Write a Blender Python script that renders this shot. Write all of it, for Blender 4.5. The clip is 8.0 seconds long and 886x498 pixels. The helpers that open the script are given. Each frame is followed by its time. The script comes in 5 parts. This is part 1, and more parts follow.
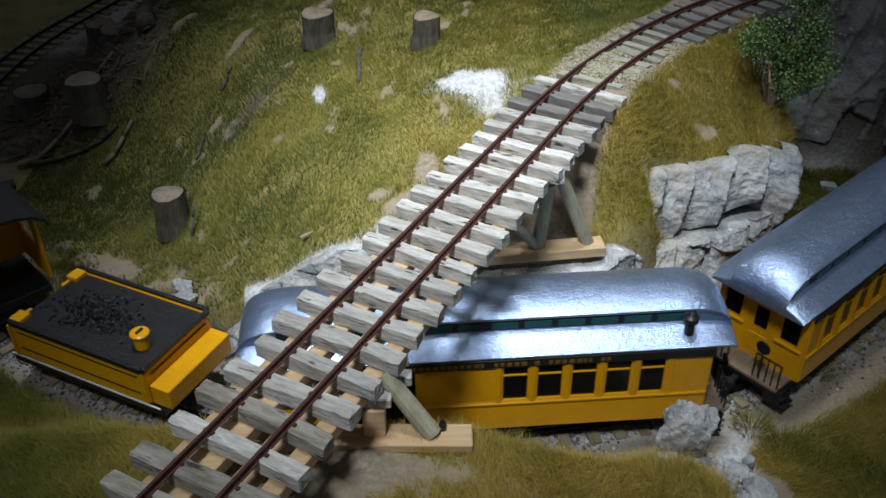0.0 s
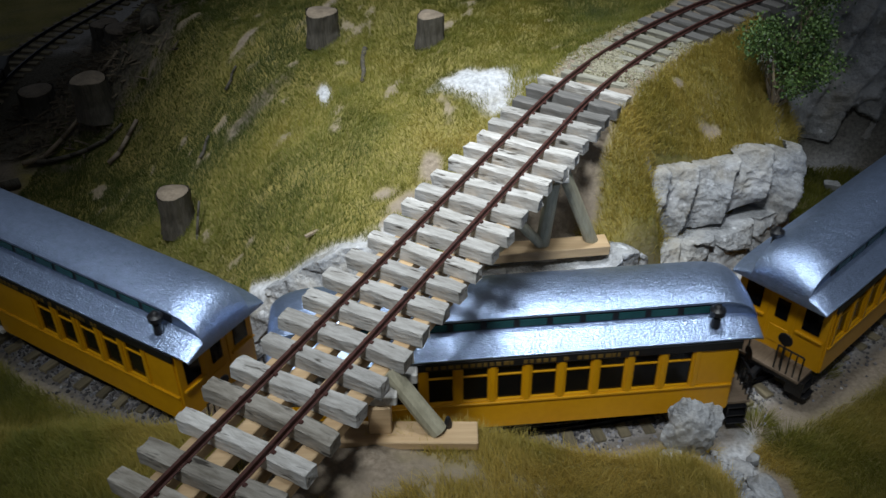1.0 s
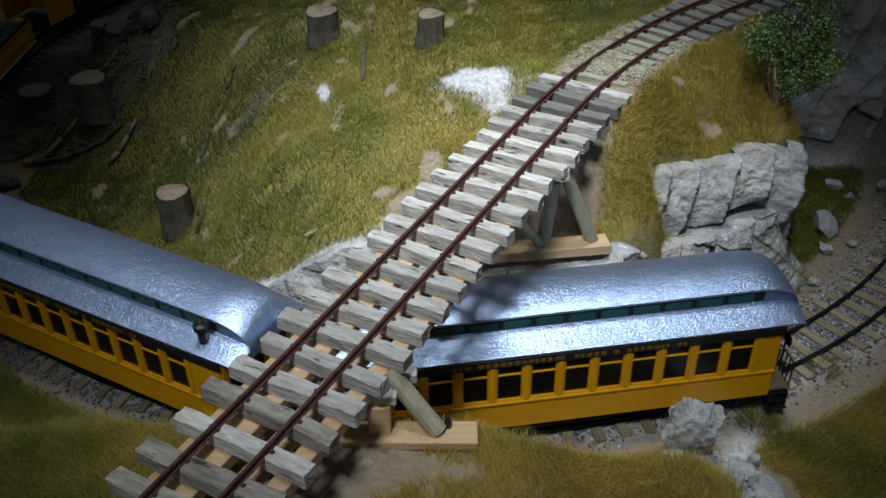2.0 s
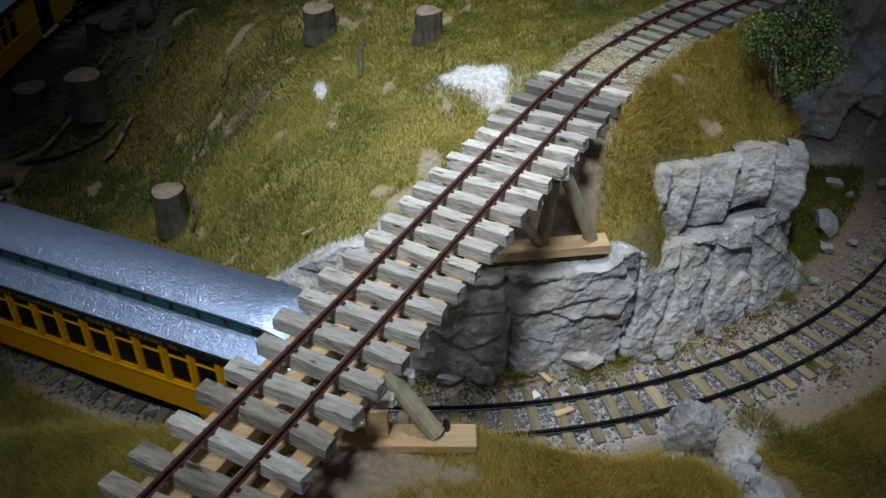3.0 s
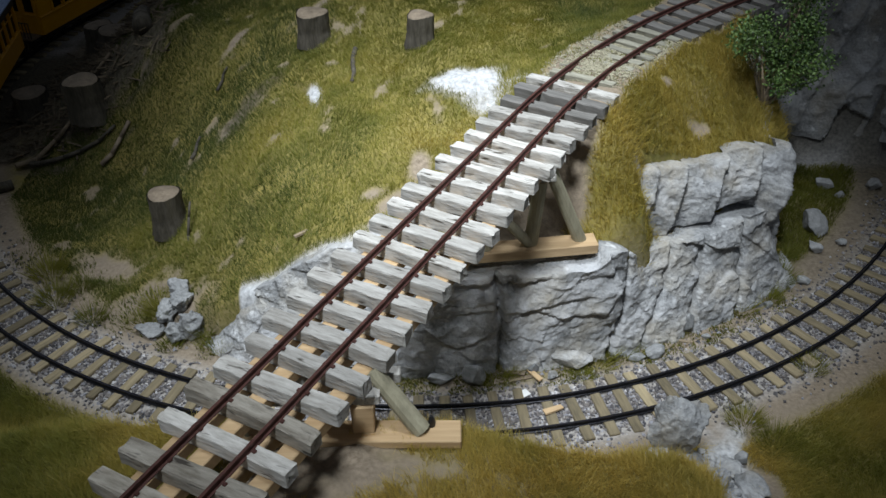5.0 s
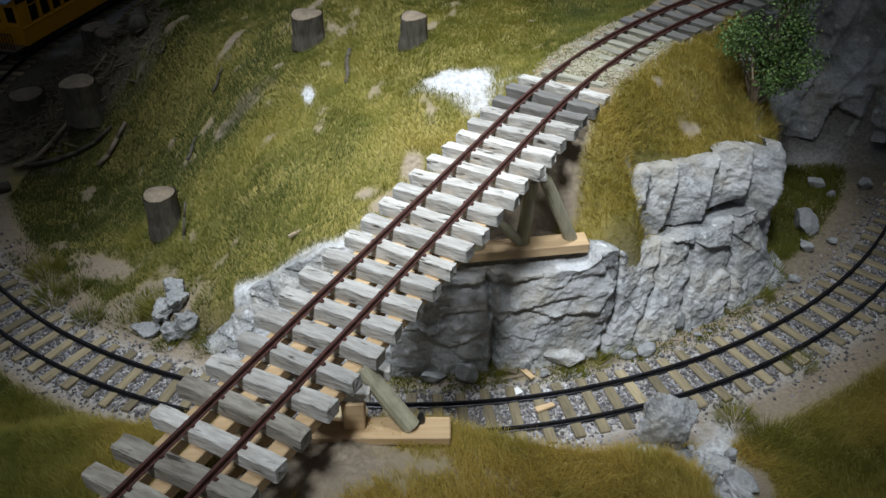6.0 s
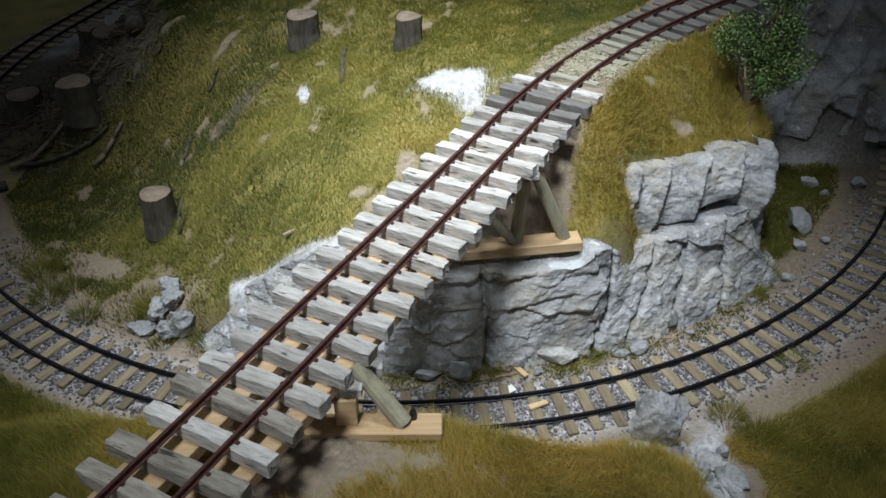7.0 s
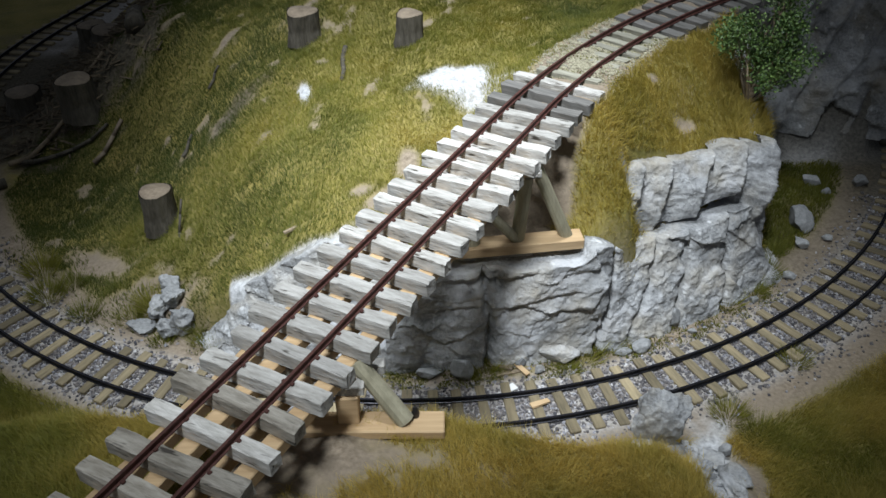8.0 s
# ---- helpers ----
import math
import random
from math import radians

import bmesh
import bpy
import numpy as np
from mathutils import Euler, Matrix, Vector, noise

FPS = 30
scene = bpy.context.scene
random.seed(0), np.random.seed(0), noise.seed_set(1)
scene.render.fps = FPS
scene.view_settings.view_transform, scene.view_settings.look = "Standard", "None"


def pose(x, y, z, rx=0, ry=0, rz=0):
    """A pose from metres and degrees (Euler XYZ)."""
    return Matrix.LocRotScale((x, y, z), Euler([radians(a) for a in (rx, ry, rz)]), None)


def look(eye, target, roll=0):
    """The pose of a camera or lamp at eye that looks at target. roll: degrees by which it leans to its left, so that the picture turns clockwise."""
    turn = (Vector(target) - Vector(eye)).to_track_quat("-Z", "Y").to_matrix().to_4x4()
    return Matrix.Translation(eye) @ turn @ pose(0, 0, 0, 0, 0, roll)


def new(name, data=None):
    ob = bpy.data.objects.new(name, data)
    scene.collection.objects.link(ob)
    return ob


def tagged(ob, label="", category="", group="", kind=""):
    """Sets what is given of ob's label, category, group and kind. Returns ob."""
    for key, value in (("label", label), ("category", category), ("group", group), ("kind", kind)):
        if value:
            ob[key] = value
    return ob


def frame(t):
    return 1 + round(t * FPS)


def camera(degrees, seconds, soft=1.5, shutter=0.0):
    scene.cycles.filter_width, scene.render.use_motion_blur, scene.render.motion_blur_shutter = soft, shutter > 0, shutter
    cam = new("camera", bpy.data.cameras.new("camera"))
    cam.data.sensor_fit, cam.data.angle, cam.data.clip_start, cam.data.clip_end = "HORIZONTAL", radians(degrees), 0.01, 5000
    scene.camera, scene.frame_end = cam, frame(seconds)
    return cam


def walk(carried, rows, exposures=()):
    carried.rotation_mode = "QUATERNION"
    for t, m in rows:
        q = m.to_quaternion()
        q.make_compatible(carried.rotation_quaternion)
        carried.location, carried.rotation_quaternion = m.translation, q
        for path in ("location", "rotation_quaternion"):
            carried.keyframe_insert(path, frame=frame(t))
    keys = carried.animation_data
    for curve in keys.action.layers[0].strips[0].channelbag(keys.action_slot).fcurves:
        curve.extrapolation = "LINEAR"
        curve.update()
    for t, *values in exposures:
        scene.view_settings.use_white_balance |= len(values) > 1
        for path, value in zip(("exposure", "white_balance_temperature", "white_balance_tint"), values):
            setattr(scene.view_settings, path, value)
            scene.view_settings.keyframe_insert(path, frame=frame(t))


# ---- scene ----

# ================= camera =================
cam = camera(51.75, 8.0, soft=1.5, shutter=0.12)
walk(cam, [
    (0.0, pose(-0.00302, 0.00035, 0.28665, 54.728, 0.697, -0.778)),
    (0.5, pose(-0.00494, 0.00089, 0.28619, 54.675, 0.626, -0.818)),
    (1.0, pose(-0.00402, -0.00070, 0.28669, 54.721, 0.784, -0.662)),
    (1.5, pose(-0.00352, -0.00121, 0.28661, 54.761, 0.868, -0.578)),
    (3.0, pose(-0.00380, 0.00400, 0.28416, 54.544, 0.747, -0.737)),
    (3.5, pose(-0.00298, 0.00294, 0.28451, 54.609, 0.825, -0.739)),
    (4.0, pose(-0.00202, 0.00142, 0.28521, 54.677, 0.902, -0.748)),
    (4.5, pose(-0.00000, 0.00000, 0.28581, 54.726, 1.005, -0.711)),
    (6.0, pose(0.00524, -0.00463, 0.28821, 54.757, 1.176, -0.782)),
    (6.5, pose(0.00673, -0.00661, 0.28885, 54.804, 1.156, -0.824)),
    (7.0, pose(0.00738, -0.00720, 0.28862, 54.818, 1.157, -0.865)),
    (7.5, pose(0.00707, -0.00727, 0.28844, 54.783, 1.132, -0.890)),
    (8.0, pose(0.00637, -0.00616, 0.28712, 54.768, 1.107, -0.895)),
], exposures=[(0.0, -0.24), (0.5, -0.30), (1.5, -0.41), (3.0, -0.48), (3.5, -0.44), (4.0, -0.33), (4.5, -0.22), (6.0, -0.07), (7.0, -0.02), (8.0, 0.08)])

# ================= light =================
world = bpy.data.worlds.new("exhibition_room")
scene.world = world
world.use_nodes = True
world.node_tree.nodes["Background"].inputs[0].default_value = (0.75, 0.85, 1.0, 1)
world.node_tree.nodes["Background"].inputs[1].default_value = 0.088


def spot(name, eye, target, watts, degrees, blend, size, colour):
    data = bpy.data.lights.new(name, "SPOT")
    data.energy, data.spot_size, data.spot_blend = watts, radians(degrees), blend
    data.shadow_soft_size, data.color = size, colour
    ob = new(name, data)
    ob.matrix_world = look(eye, target)
    return ob


spot("spotlight_overhead", (0.0, 0.40, 1.28), (-0.006, 0.370, 0.07), 88.0, 21.5, 1.0, 0.13, (0.88, 0.95, 1.0))
# added front fill with no visible source; lifts the cliff face and near bank
spot("front_fill_spot", (-0.17, -0.26, 1.05), (0.006, 0.364, 0.07), 81.0, 20.6, 1.0, 0.09, (0.88, 0.95, 1.0))

# ================= shape helpers =================
MM = 0.001
CX, CY, RAD = -3.3, 603.1, 325.9      # centre and radius of the lower curve, millimetres


def finish(name, mesh, material, parent=None, label="", smooth=False):
    ob = new(name, mesh)
    if material is not None and not mesh.materials:
        mesh.materials.append(material)
    if smooth:
        mesh.polygons.foreach_set("use_smooth", [True] * len(mesh.polygons))
    ob.parent = parent
    return tagged(ob, label)


def part(name, bm, material, parent=None, label="", smooth=False):
    """One bmesh, drawn in millimetres, as one mesh object under a thing or a part."""
    mesh = bpy.data.meshes.new(name)
    bmesh.ops.scale(bm, vec=(MM, MM, MM), verts=bm.verts)
    bm.normal_update()
    bm.to_mesh(mesh)
    bm.free()
    return finish(name, mesh, material, parent, label, smooth)


def piece(name, mesh, parent, m, label=""):
    """A further object on a mesh that is already there."""
    ob = new(name, mesh)
    ob.parent = parent
    ob.matrix_basis = m
    return tagged(ob, label)


def mm(x, y, z, rx=0, ry=0, rz=0):
    return pose(x * MM, y * MM, z * MM, rx, ry, rz)


def raw(name, verts, faces, material, parent=None, label="", smooth=True):
    mesh = bpy.data.meshes.new(name)
    mesh.from_pydata([tuple(v) for v in np.asarray(verts) * MM], [], faces)
    mesh.update()
    return finish(name, mesh, material, parent, label, smooth)


def box(bm, size, at=(0, 0, 0), rot=(0, 0, 0), bevel=0.0, rough=0.0):
    """A bevelled, slightly uneven block added to bm."""
    out = bmesh.ops.create_cube(bm, size=1.0)
    vs = out["verts"]
    bmesh.ops.scale(bm, vec=size, verts=vs)
    if rough:
        for v in vs:
            v.co += Vector([random.uniform(-rough, rough) for _ in range(3)])
    if bevel:
        edges = list({e for v in vs for e in v.link_edges})
        res = bmesh.ops.bevel(bm, geom=edges, offset=bevel, segments=1, affect="EDGES", profile=0.5)
        vs = list({v for f in res["faces"] for v in f.verts} | {v for v in vs if v.is_valid})
    bmesh.ops.transform(bm, matrix=pose(*at, *rot), verts=vs)
    return vs


def rod(bm, a, b, r0, r1=None, n=10):
    """A round bar from a to b."""
    a, b = Vector(a), Vector(b)
    r1 = r0 if r1 is None else r1
    turn = (b - a).to_track_quat("Z", "Y").to_matrix()
    rings = []
    for p, r in ((a, r0), (b, r1)):
        rings.append([bm.verts.new(p + turn @ Vector((r * math.cos(k * math.tau / n), r * math.sin(k * math.tau / n), 0))) for k in range(n)])
    for k in range(n):
        bm.faces.new((rings[0][k], rings[0][(k + 1) % n], rings[1][(k + 1) % n], rings[1][k]))
    bm.faces.new(rings[0][::-1])
    bm.faces.new(rings[1])


def lathe(bm, profile, at=(0, 0, 0), n=16, axis="Z"):
    """A turned body; profile: (radius, height) from bottom to top."""
    turn = {"Z": Matrix.Identity(3), "X": Euler((0, radians(90), 0)).to_matrix(), "Y": Euler((radians(-90), 0, 0)).to_matrix()}[axis]
    rings = [[bm.verts.new(Vector(at) + turn @ Vector((r * math.cos(k * math.tau / n), r * math.sin(k * math.tau / n), h))) for k in range(n)] for r, h in profile]
    for lo, hi in zip(rings, rings[1:]):
        for k in range(n):
            bm.faces.new((lo[k], lo[(k + 1) % n], hi[(k + 1) % n], hi[k]))
    bm.faces.new(rings[0][::-1])
    bm.faces.new(rings[-1])


# ================= noise on arrays =================
def lattice(ix, iy, seed):
    h = np.sin(ix * 127.1 + iy * 311.7 + seed * 74.7) * 43758.5453
    return h - np.floor(h)


def vnoise(x, y, seed=0):
    x, y = np.asarray(x, float), np.asarray(y, float)
    ix, iy = np.floor(x), np.floor(y)
    fx, fy = x - ix, y - iy
    fx, fy = fx * fx * (3 - 2 * fx), fy * fy * (3 - 2 * fy)
    a, b = lattice(ix, iy, seed), lattice(ix + 1, iy, seed)
    c, d = lattice(ix, iy + 1, seed), lattice(ix + 1, iy + 1, seed)
    return (a * (1 - fx) + b * fx) * (1 - fy) + (c * (1 - fx) + d * fx) * fy


def fbm(x, y, seed=0, octaves=4):
    total, amp, norm = 0, 1.0, 0
    for k in range(octaves):
        total, norm = total + amp * vnoise(x * 2 ** k, y * 2 ** k, seed + 17 * k), norm + amp
        amp *= 0.5
    return total / norm


def facets(x, y, seed, tilt=1.0):
    """A relief of flat, tilted facets with sharp steps between them."""
    ix, iy = np.floor(x), np.floor(y)
    best = np.full(np.shape(x), 9.0)
    out = np.zeros(np.shape(x))
    for dx in (-1, 0, 1):
        for dy in (-1, 0, 1):
            jx, jy = ix + dx, iy + dy
            ox, oy = jx + lattice(jx, jy, seed) - x, jy + lattice(jx, jy, seed + 5) - y
            d = np.hypot(ox, oy)
            val = lattice(jx, jy, seed + 9) - 0.5 + tilt * (ox * (lattice(jx, jy, seed + 13) - 0.5) + oy * (lattice(jx, jy, seed + 15) - 0.35))
            out = np.where(d < best, val, out)
            best = np.minimum(best, d)
    return out


def ridged(x, y, seed, octaves=4):
    total, amp, norm = 0, 1.0, 0
    for k in range(octaves):
        total, norm = total + amp * (1 - np.abs(2 * vnoise(x * 2 ** k, y * 2 ** k, seed + 19 * k) - 1)), norm + amp
        amp *= 0.5
    return total / norm


def cells(x, y, seed=0):
    """Distance to the nearest and second nearest of scattered points, and the nearest one's own random value."""
    ix, iy = np.floor(x), np.floor(y)
    d1 = np.full(np.shape(x), 9.0)
    d2 = np.full(np.shape(x), 9.0)
    val = np.zeros(np.shape(x))
    for dx in (-1, 0, 1):
        for dy in (-1, 0, 1):
            jx, jy = ix + dx, iy + dy
            d = np.hypot(jx + lattice(jx, jy, seed) - x, jy + lattice(jx, jy, seed + 5) - y)
            near = d < d1
            d2 = np.where(near, d1, np.minimum(d2, d))
            val = np.where(near, lattice(jx, jy, seed + 9), val)
            d1 = np.where(near, d, d1)
    return d1, d2, val


def sstep(a, b, x):
    t = np.clip((x - a) / (b - a), 0, 1)
    return t * t * (3 - 2 * t)


# ================= the lie of the land, millimetres =================
CURVE_AT, CURVE_R = 112.0, 430.0      # where the upper line begins to bend, and its radius
BX, BY, BZ, BYAW, PITCH = -10.36, 254.40, 105.8, 61.05, 12.24   # bridge deck: centre at one sleeper, heading, spacing
TX, TY = math.cos(radians(BYAW)), math.sin(radians(BYAW))


def along(x, y):
    """Distance along and across the bridge."""
    return (x - BX) * TX + (y - BY) * TY, (x - BX) * TY - (y - BY) * TX


def softmin(a, b, k=7.0):
    h = np.clip(0.5 + 0.5 * (b - a) / k, 0, 1)
    return b * (1 - h) + a * h - k * h * (1 - h)


def radius(x, y):
    return np.hypot(x - CX, y - CY)


def plateau(x, y):
    u = x + 0.5 * (np.minimum(y, 560) - 430) + 0.6 * np.clip(y - 480, 0, 65)
    left = 86 * sstep(-200, -40, u) + 20 * np.clip((u + 40) / 75, 0, 1)
    front = 106 - 0.47 * np.maximum(0, 424 - y) - 11 * sstep(95, 130, x) * sstep(440, 400, y)
    ledge = 51.5 + 1.2 * np.maximum(0, y - 337 + 6 * sstep(55, 85, x)) + 60 * sstep(-4, -26, x) + 30 * sstep(64, 110, x)
    front = np.minimum(front, ledge)
    lip = 67 + 6.5 * np.sin(math.pi * np.clip((x - 92) / 78, 0, 1)) + 0.55 * np.maximum(0, 0.92 * (y - block_line(x))) + 60 * sstep(92, 70, x)
    front = np.minimum(front, lip)
    # level bed under the upper track
    s, c = along(x, y)
    bend = np.where(s > CURVE_AT, (s - CURVE_AT) ** 2 / (2 * CURVE_R), 0)
    d = c - bend
    bed = sstep(40, 20, -d) * sstep(50, 17, d) * sstep(104, 136, s)
    return softmin(left, front) * (1 - bed) + (BZ + 0.4 + 1.7 * sstep(150, 166, s)) * bed


def block_line(x):
    return 354 + 0.42 * (x - 92)


def land(x, y):
    x, y = np.asarray(x, float), np.asarray(y, float)
    r = radius(x, y)
    bump = (fbm(x / 26, y / 26, 3) - 0.5) * 7 + (fbm(x / 7, y / 7, 5, 3) - 0.5) * 1.6
    top = plateau(x, y)
    # the step down to the cutting
    top = top * (1 - sstep(281, 288, r))
    # the shelf in front of the high block
    d = block_line(x) + 9 - y
    shelf = 42 * np.clip((291 - r) / 22, 0, 1)
    side = sstep(90, 104, x)
    top = np.where(d > 0, top * (1 - side) + np.minimum(top, shelf) * side, top)
    # the drop beside the block, and the grey wall behind it
    edge = 177 - 0.10 * np.clip(y - 410, 0, 90)
    low = sstep(edge - 5, edge + 3, x)
    wall = 95 * sstep(498, 545, y + 0.25 * (x - 230)) * sstep(0, 12, x - edge)
    top = top * (1 - low) + wall * low
    # flat ground next to the track, inside and outside
    top = top * (1 - sstep(RAD - 30, RAD - 24, r))
    height = np.interp(x, [-300, -220, -170, -114, -60, -25, 5, 18, 46, 83, 103, 123, 165], [-4, 4, 38, 65, 77, 79.5, 77, 71, 60, 47, 24, 10, -4])
    knoll = 27 * np.exp(-((x - 90) ** 2 + (y - 233) ** 2) / 420.0)
    out = np.maximum(knoll, (height + 4) * sstep(371, 407, r))
    flat = sstep(15, 34, np.abs(r - RAD))
    return -4.0 + np.where(r < RAD, top, out) + bump * flat * np.where(r < RAD, 1, sstep(368, 392, r) * 0.8 + 0.2)


# ================= materials =================
def nodes_of(name):
    m = bpy.data.materials.new(name)
    m.use_nodes = True
    t = m.node_tree
    return m, t, t.nodes["Principled BSDF"]


def mix_colour(t, fac, a, b, mode="MIX"):
    n = t.nodes.new("ShaderNodeMix")
    n.data_type, n.blend_type = "RGBA", mode
    for socket, v in ((n.inputs[0], fac), (n.inputs[6], a), (n.inputs[7], b)):
        if isinstance(v, bpy.types.NodeSocket):
            t.links.new(v, socket)
        elif isinstance(v, tuple):
            socket.default_value = (*v, 1)
        else:
            socket.default_value = v
    return n.outputs[2]


def grain(t, scale, detail=4.0, stretch=None, rough=0.6, offset=False):
    co = t.nodes.new("ShaderNodeTexCoord").outputs["Object"]
    if stretch:
        mp = t.nodes.new("ShaderNodeMapping")
        mp.inputs["Scale"].default_value = stretch
        t.links.new(co, mp.inputs[0])
        co = mp.outputs[0]
    if offset:
        info = t.nodes.new("ShaderNodeObjectInfo").outputs["Random"]
        mul = t.nodes.new("ShaderNodeMath")
        mul.operation = "MULTIPLY"
        mul.inputs[1].default_value = 7.3
        t.links.new(info, mul.inputs[0])
        add = t.nodes.new("ShaderNodeVectorMath")
        t.links.new(co, add.inputs[0])
        t.links.new(mul.outputs[0], add.inputs[1])
        co = add.outputs[0]
    n = t.nodes.new("ShaderNodeTexNoise")
    n.inputs["Scale"].default_value, n.inputs["Detail"].default_value, n.inputs["Roughness"].default_value = scale, detail, rough
    t.links.new(co, n.inputs["Vector"])
    return n.outputs["Fac"]


def ramp(t, fac, lo, hi):
    n = t.nodes.new("ShaderNodeMapRange")
    n.inputs[1].default_value, n.inputs[2].default_value = lo, hi
    t.links.new(fac, n.inputs[0])
    return n.outputs[0]


def relief(t, bsdf, fac, strength, distance):
    n = t.nodes.new("ShaderNodeBump")
    n.inputs["Strength"].default_value, n.inputs["Distance"].default_value = strength, distance
    t.links.new(fac, n.inputs["Height"])
    t.links.new(n.outputs[0], bsdf.inputs["Normal"])


def surface(name, dark, light, scale, rough=0.7, metal=0.0, bump=0.3, depth=0.0004, stretch=None, fine=None, spread=(0.3, 0.7), vary=0.0, fleck=None):
    """A material of two tones in a noise, a finer grain, relief, and a lighter or darker tone from piece to piece."""
    m, t, b = nodes_of(name)
    big = grain(t, scale, 5, stretch, offset=vary > 0)
    small = grain(t, fine or scale * 6, 3, stretch, offset=vary > 0)
    col = mix_colour(t, ramp(t, big, *spread), dark, light)
    col = mix_colour(t, 0.35, col, mix_colour(t, ramp(t, small, 0.35, 0.65), dark, light))
    if fleck:
        col = mix_colour(t, ramp(t, grain(t, fleck[1], 2, stretch, offset=vary > 0), 0.62, 0.70), col, fleck[0])
    if vary:
        info = t.nodes.new("ShaderNodeObjectInfo").outputs["Random"]
        hsv = t.nodes.new("ShaderNodeHueSaturation")
        t.links.new(col, hsv.inputs["Color"])
        t.links.new(ramp_out(t, info, 1 - vary, 1 + vary), hsv.inputs["Value"])
        col = hsv.outputs[0]
    t.links.new(col, b.inputs["Base Color"])
    b.inputs["Roughness"].default_value, b.inputs["Metallic"].default_value = rough, metal
    if bump:
        relief(t, b, mix_colour(t, 0.5, big, small), bump, depth)
    return m


def ramp_out(t, fac, lo, hi):
    n = t.nodes.new("ShaderNodeMapRange")
    n.inputs[3].default_value, n.inputs[4].default_value = lo, hi
    t.links.new(fac, n.inputs[0])
    return n.outputs[0]


GREY_WOOD = surface("weathered_grey_wood", (0.25, 0.235, 0.21), (0.60, 0.585, 0.56), 300, 0.88, 0, 1.0, 0.0012, (1, 0.2, 1), 900, (0.30, 0.70), 0.24, ((0.07, 0.06, 0.048), 420))
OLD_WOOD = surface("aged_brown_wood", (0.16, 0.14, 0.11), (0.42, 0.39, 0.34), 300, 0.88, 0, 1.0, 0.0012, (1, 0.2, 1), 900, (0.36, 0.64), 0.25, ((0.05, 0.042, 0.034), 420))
DARK_WOOD = surface("dark_grey_wood", (0.07, 0.068, 0.062), (0.20, 0.19, 0.18), 260, 0.85, 0, 0.6, 0.0006, (1, 0.10, 1), 900, vary=0.15)
PALE_WOOD = surface("raw_pine", (0.38, 0.25, 0.13), (0.57, 0.41, 0.24), 180, 0.75, 0, 0.3, 0.0003, (0.08, 1, 1), 700, vary=0.12)
POLE_WOOD = surface("peeled_stick", (0.24, 0.22, 0.15), (0.42, 0.39, 0.28), 220, 0.8, 0, 0.4, 0.0004, (1, 1, 0.15), 800, vary=0.1)
SLEEPER_WOOD = surface("stained_sleeper_wood", (0.11, 0.092, 0.058), (0.32, 0.26, 0.16), 240, 0.88, 0, 0.6, 0.0005, (1, 0.12, 1), 900, vary=0.32)
RUST = surface("rusty_rail", (0.045, 0.018, 0.015), (0.12, 0.045, 0.035), 300, 0.6, 0.35, 0.3, 0.0002)
BLACK_RAIL = surface("blackened_rail", (0.010, 0.010, 0.013), (0.03, 0.03, 0.035), 300, 0.35, 0.7, 0.2, 0.0002)
BRIGHT_RAIL = surface("worn_rail_head", (0.05, 0.05, 0.065), (0.12, 0.12, 0.15), 150, 0.25, 0.9, 0.1, 0.0001)
YELLOW = surface("yellow_coach_paint", (0.56, 0.255, 0.002), (0.66, 0.32, 0.004), 60, 0.33, 0, 0.05, 0.0001, vary=0.04)
BLACK = surface("black_underframe", (0.004, 0.004, 0.005), (0.012, 0.012, 0.014), 250, 0.42, 0.0, 0.2, 0.0002)
COAL = surface("coal", (0.002, 0.002, 0.003), (0.010, 0.010, 0.014), 300, 0.42, 0, 0.8, 0.001)
SILVER = surface("silver_roof_paint", (0.30, 0.40, 0.60), (0.46, 0.575, 0.82), 300, 0.34, 0.9, 0.75, 0.0008, None, 1300)
TEAL = surface("teal_roof_window", (0.01, 0.05, 0.055), (0.02, 0.10, 0.10), 100, 0.2, 0, 0.0)
GOLD = surface("gold_lettering", (0.20, 0.12, 0.03), (0.28, 0.18, 0.05), 200, 0.4, 0.5, 0.0)
PLANK = surface("platform_boards", (0.10, 0.07, 0.045), (0.21, 0.155, 0.105), 200, 0.8, 0, 0.3, 0.0002, (0.2, 1, 1))
WHITE = surface("white_paint", (0.70, 0.70, 0.70), (0.80, 0.80, 0.80), 100, 0.4, 0, 0.0)
BLUE = surface("blue_paint", (0.05, 0.10, 0.35), (0.07, 0.14, 0.42), 100, 0.4, 0, 0.0)
RED = surface("red_paint", (0.40, 0.03, 0.03), (0.48, 0.05, 0.04), 100, 0.4, 0, 0.0)
ROCK = surface("plaster_rock", (0.12, 0.125, 0.13), (0.46, 0.465, 0.475), 55, 0.92, 0, 1.0, 0.0016, None, 650, (0.28, 0.66), 0.0, ((0.55, 0.56, 0.58), 150))
STONE = surface("grey_stone", (0.13, 0.135, 0.14), (0.36, 0.365, 0.37), 80, 0.9, 0, 0.6, 0.0008, None, 600, (0.3, 0.65), 0.15)


def stain(m, colour, scale, lo, hi, amount):
    """Large soft stains of another tone over a material's colour."""
    t = m.node_tree
    b = t.nodes["Principled BSDF"]
    old = b.inputs["Base Color"].links[0].from_socket
    fac = t.nodes.new("ShaderNodeMath")
    fac.operation = "MULTIPLY"
    fac.inputs[1].default_value = amount
    t.links.new(ramp(t, grain(t, scale, 4), lo, hi), fac.inputs[0])
    t.links.new(mix_colour(t, fac.outputs[0], old, colour), b.inputs["Base Color"])


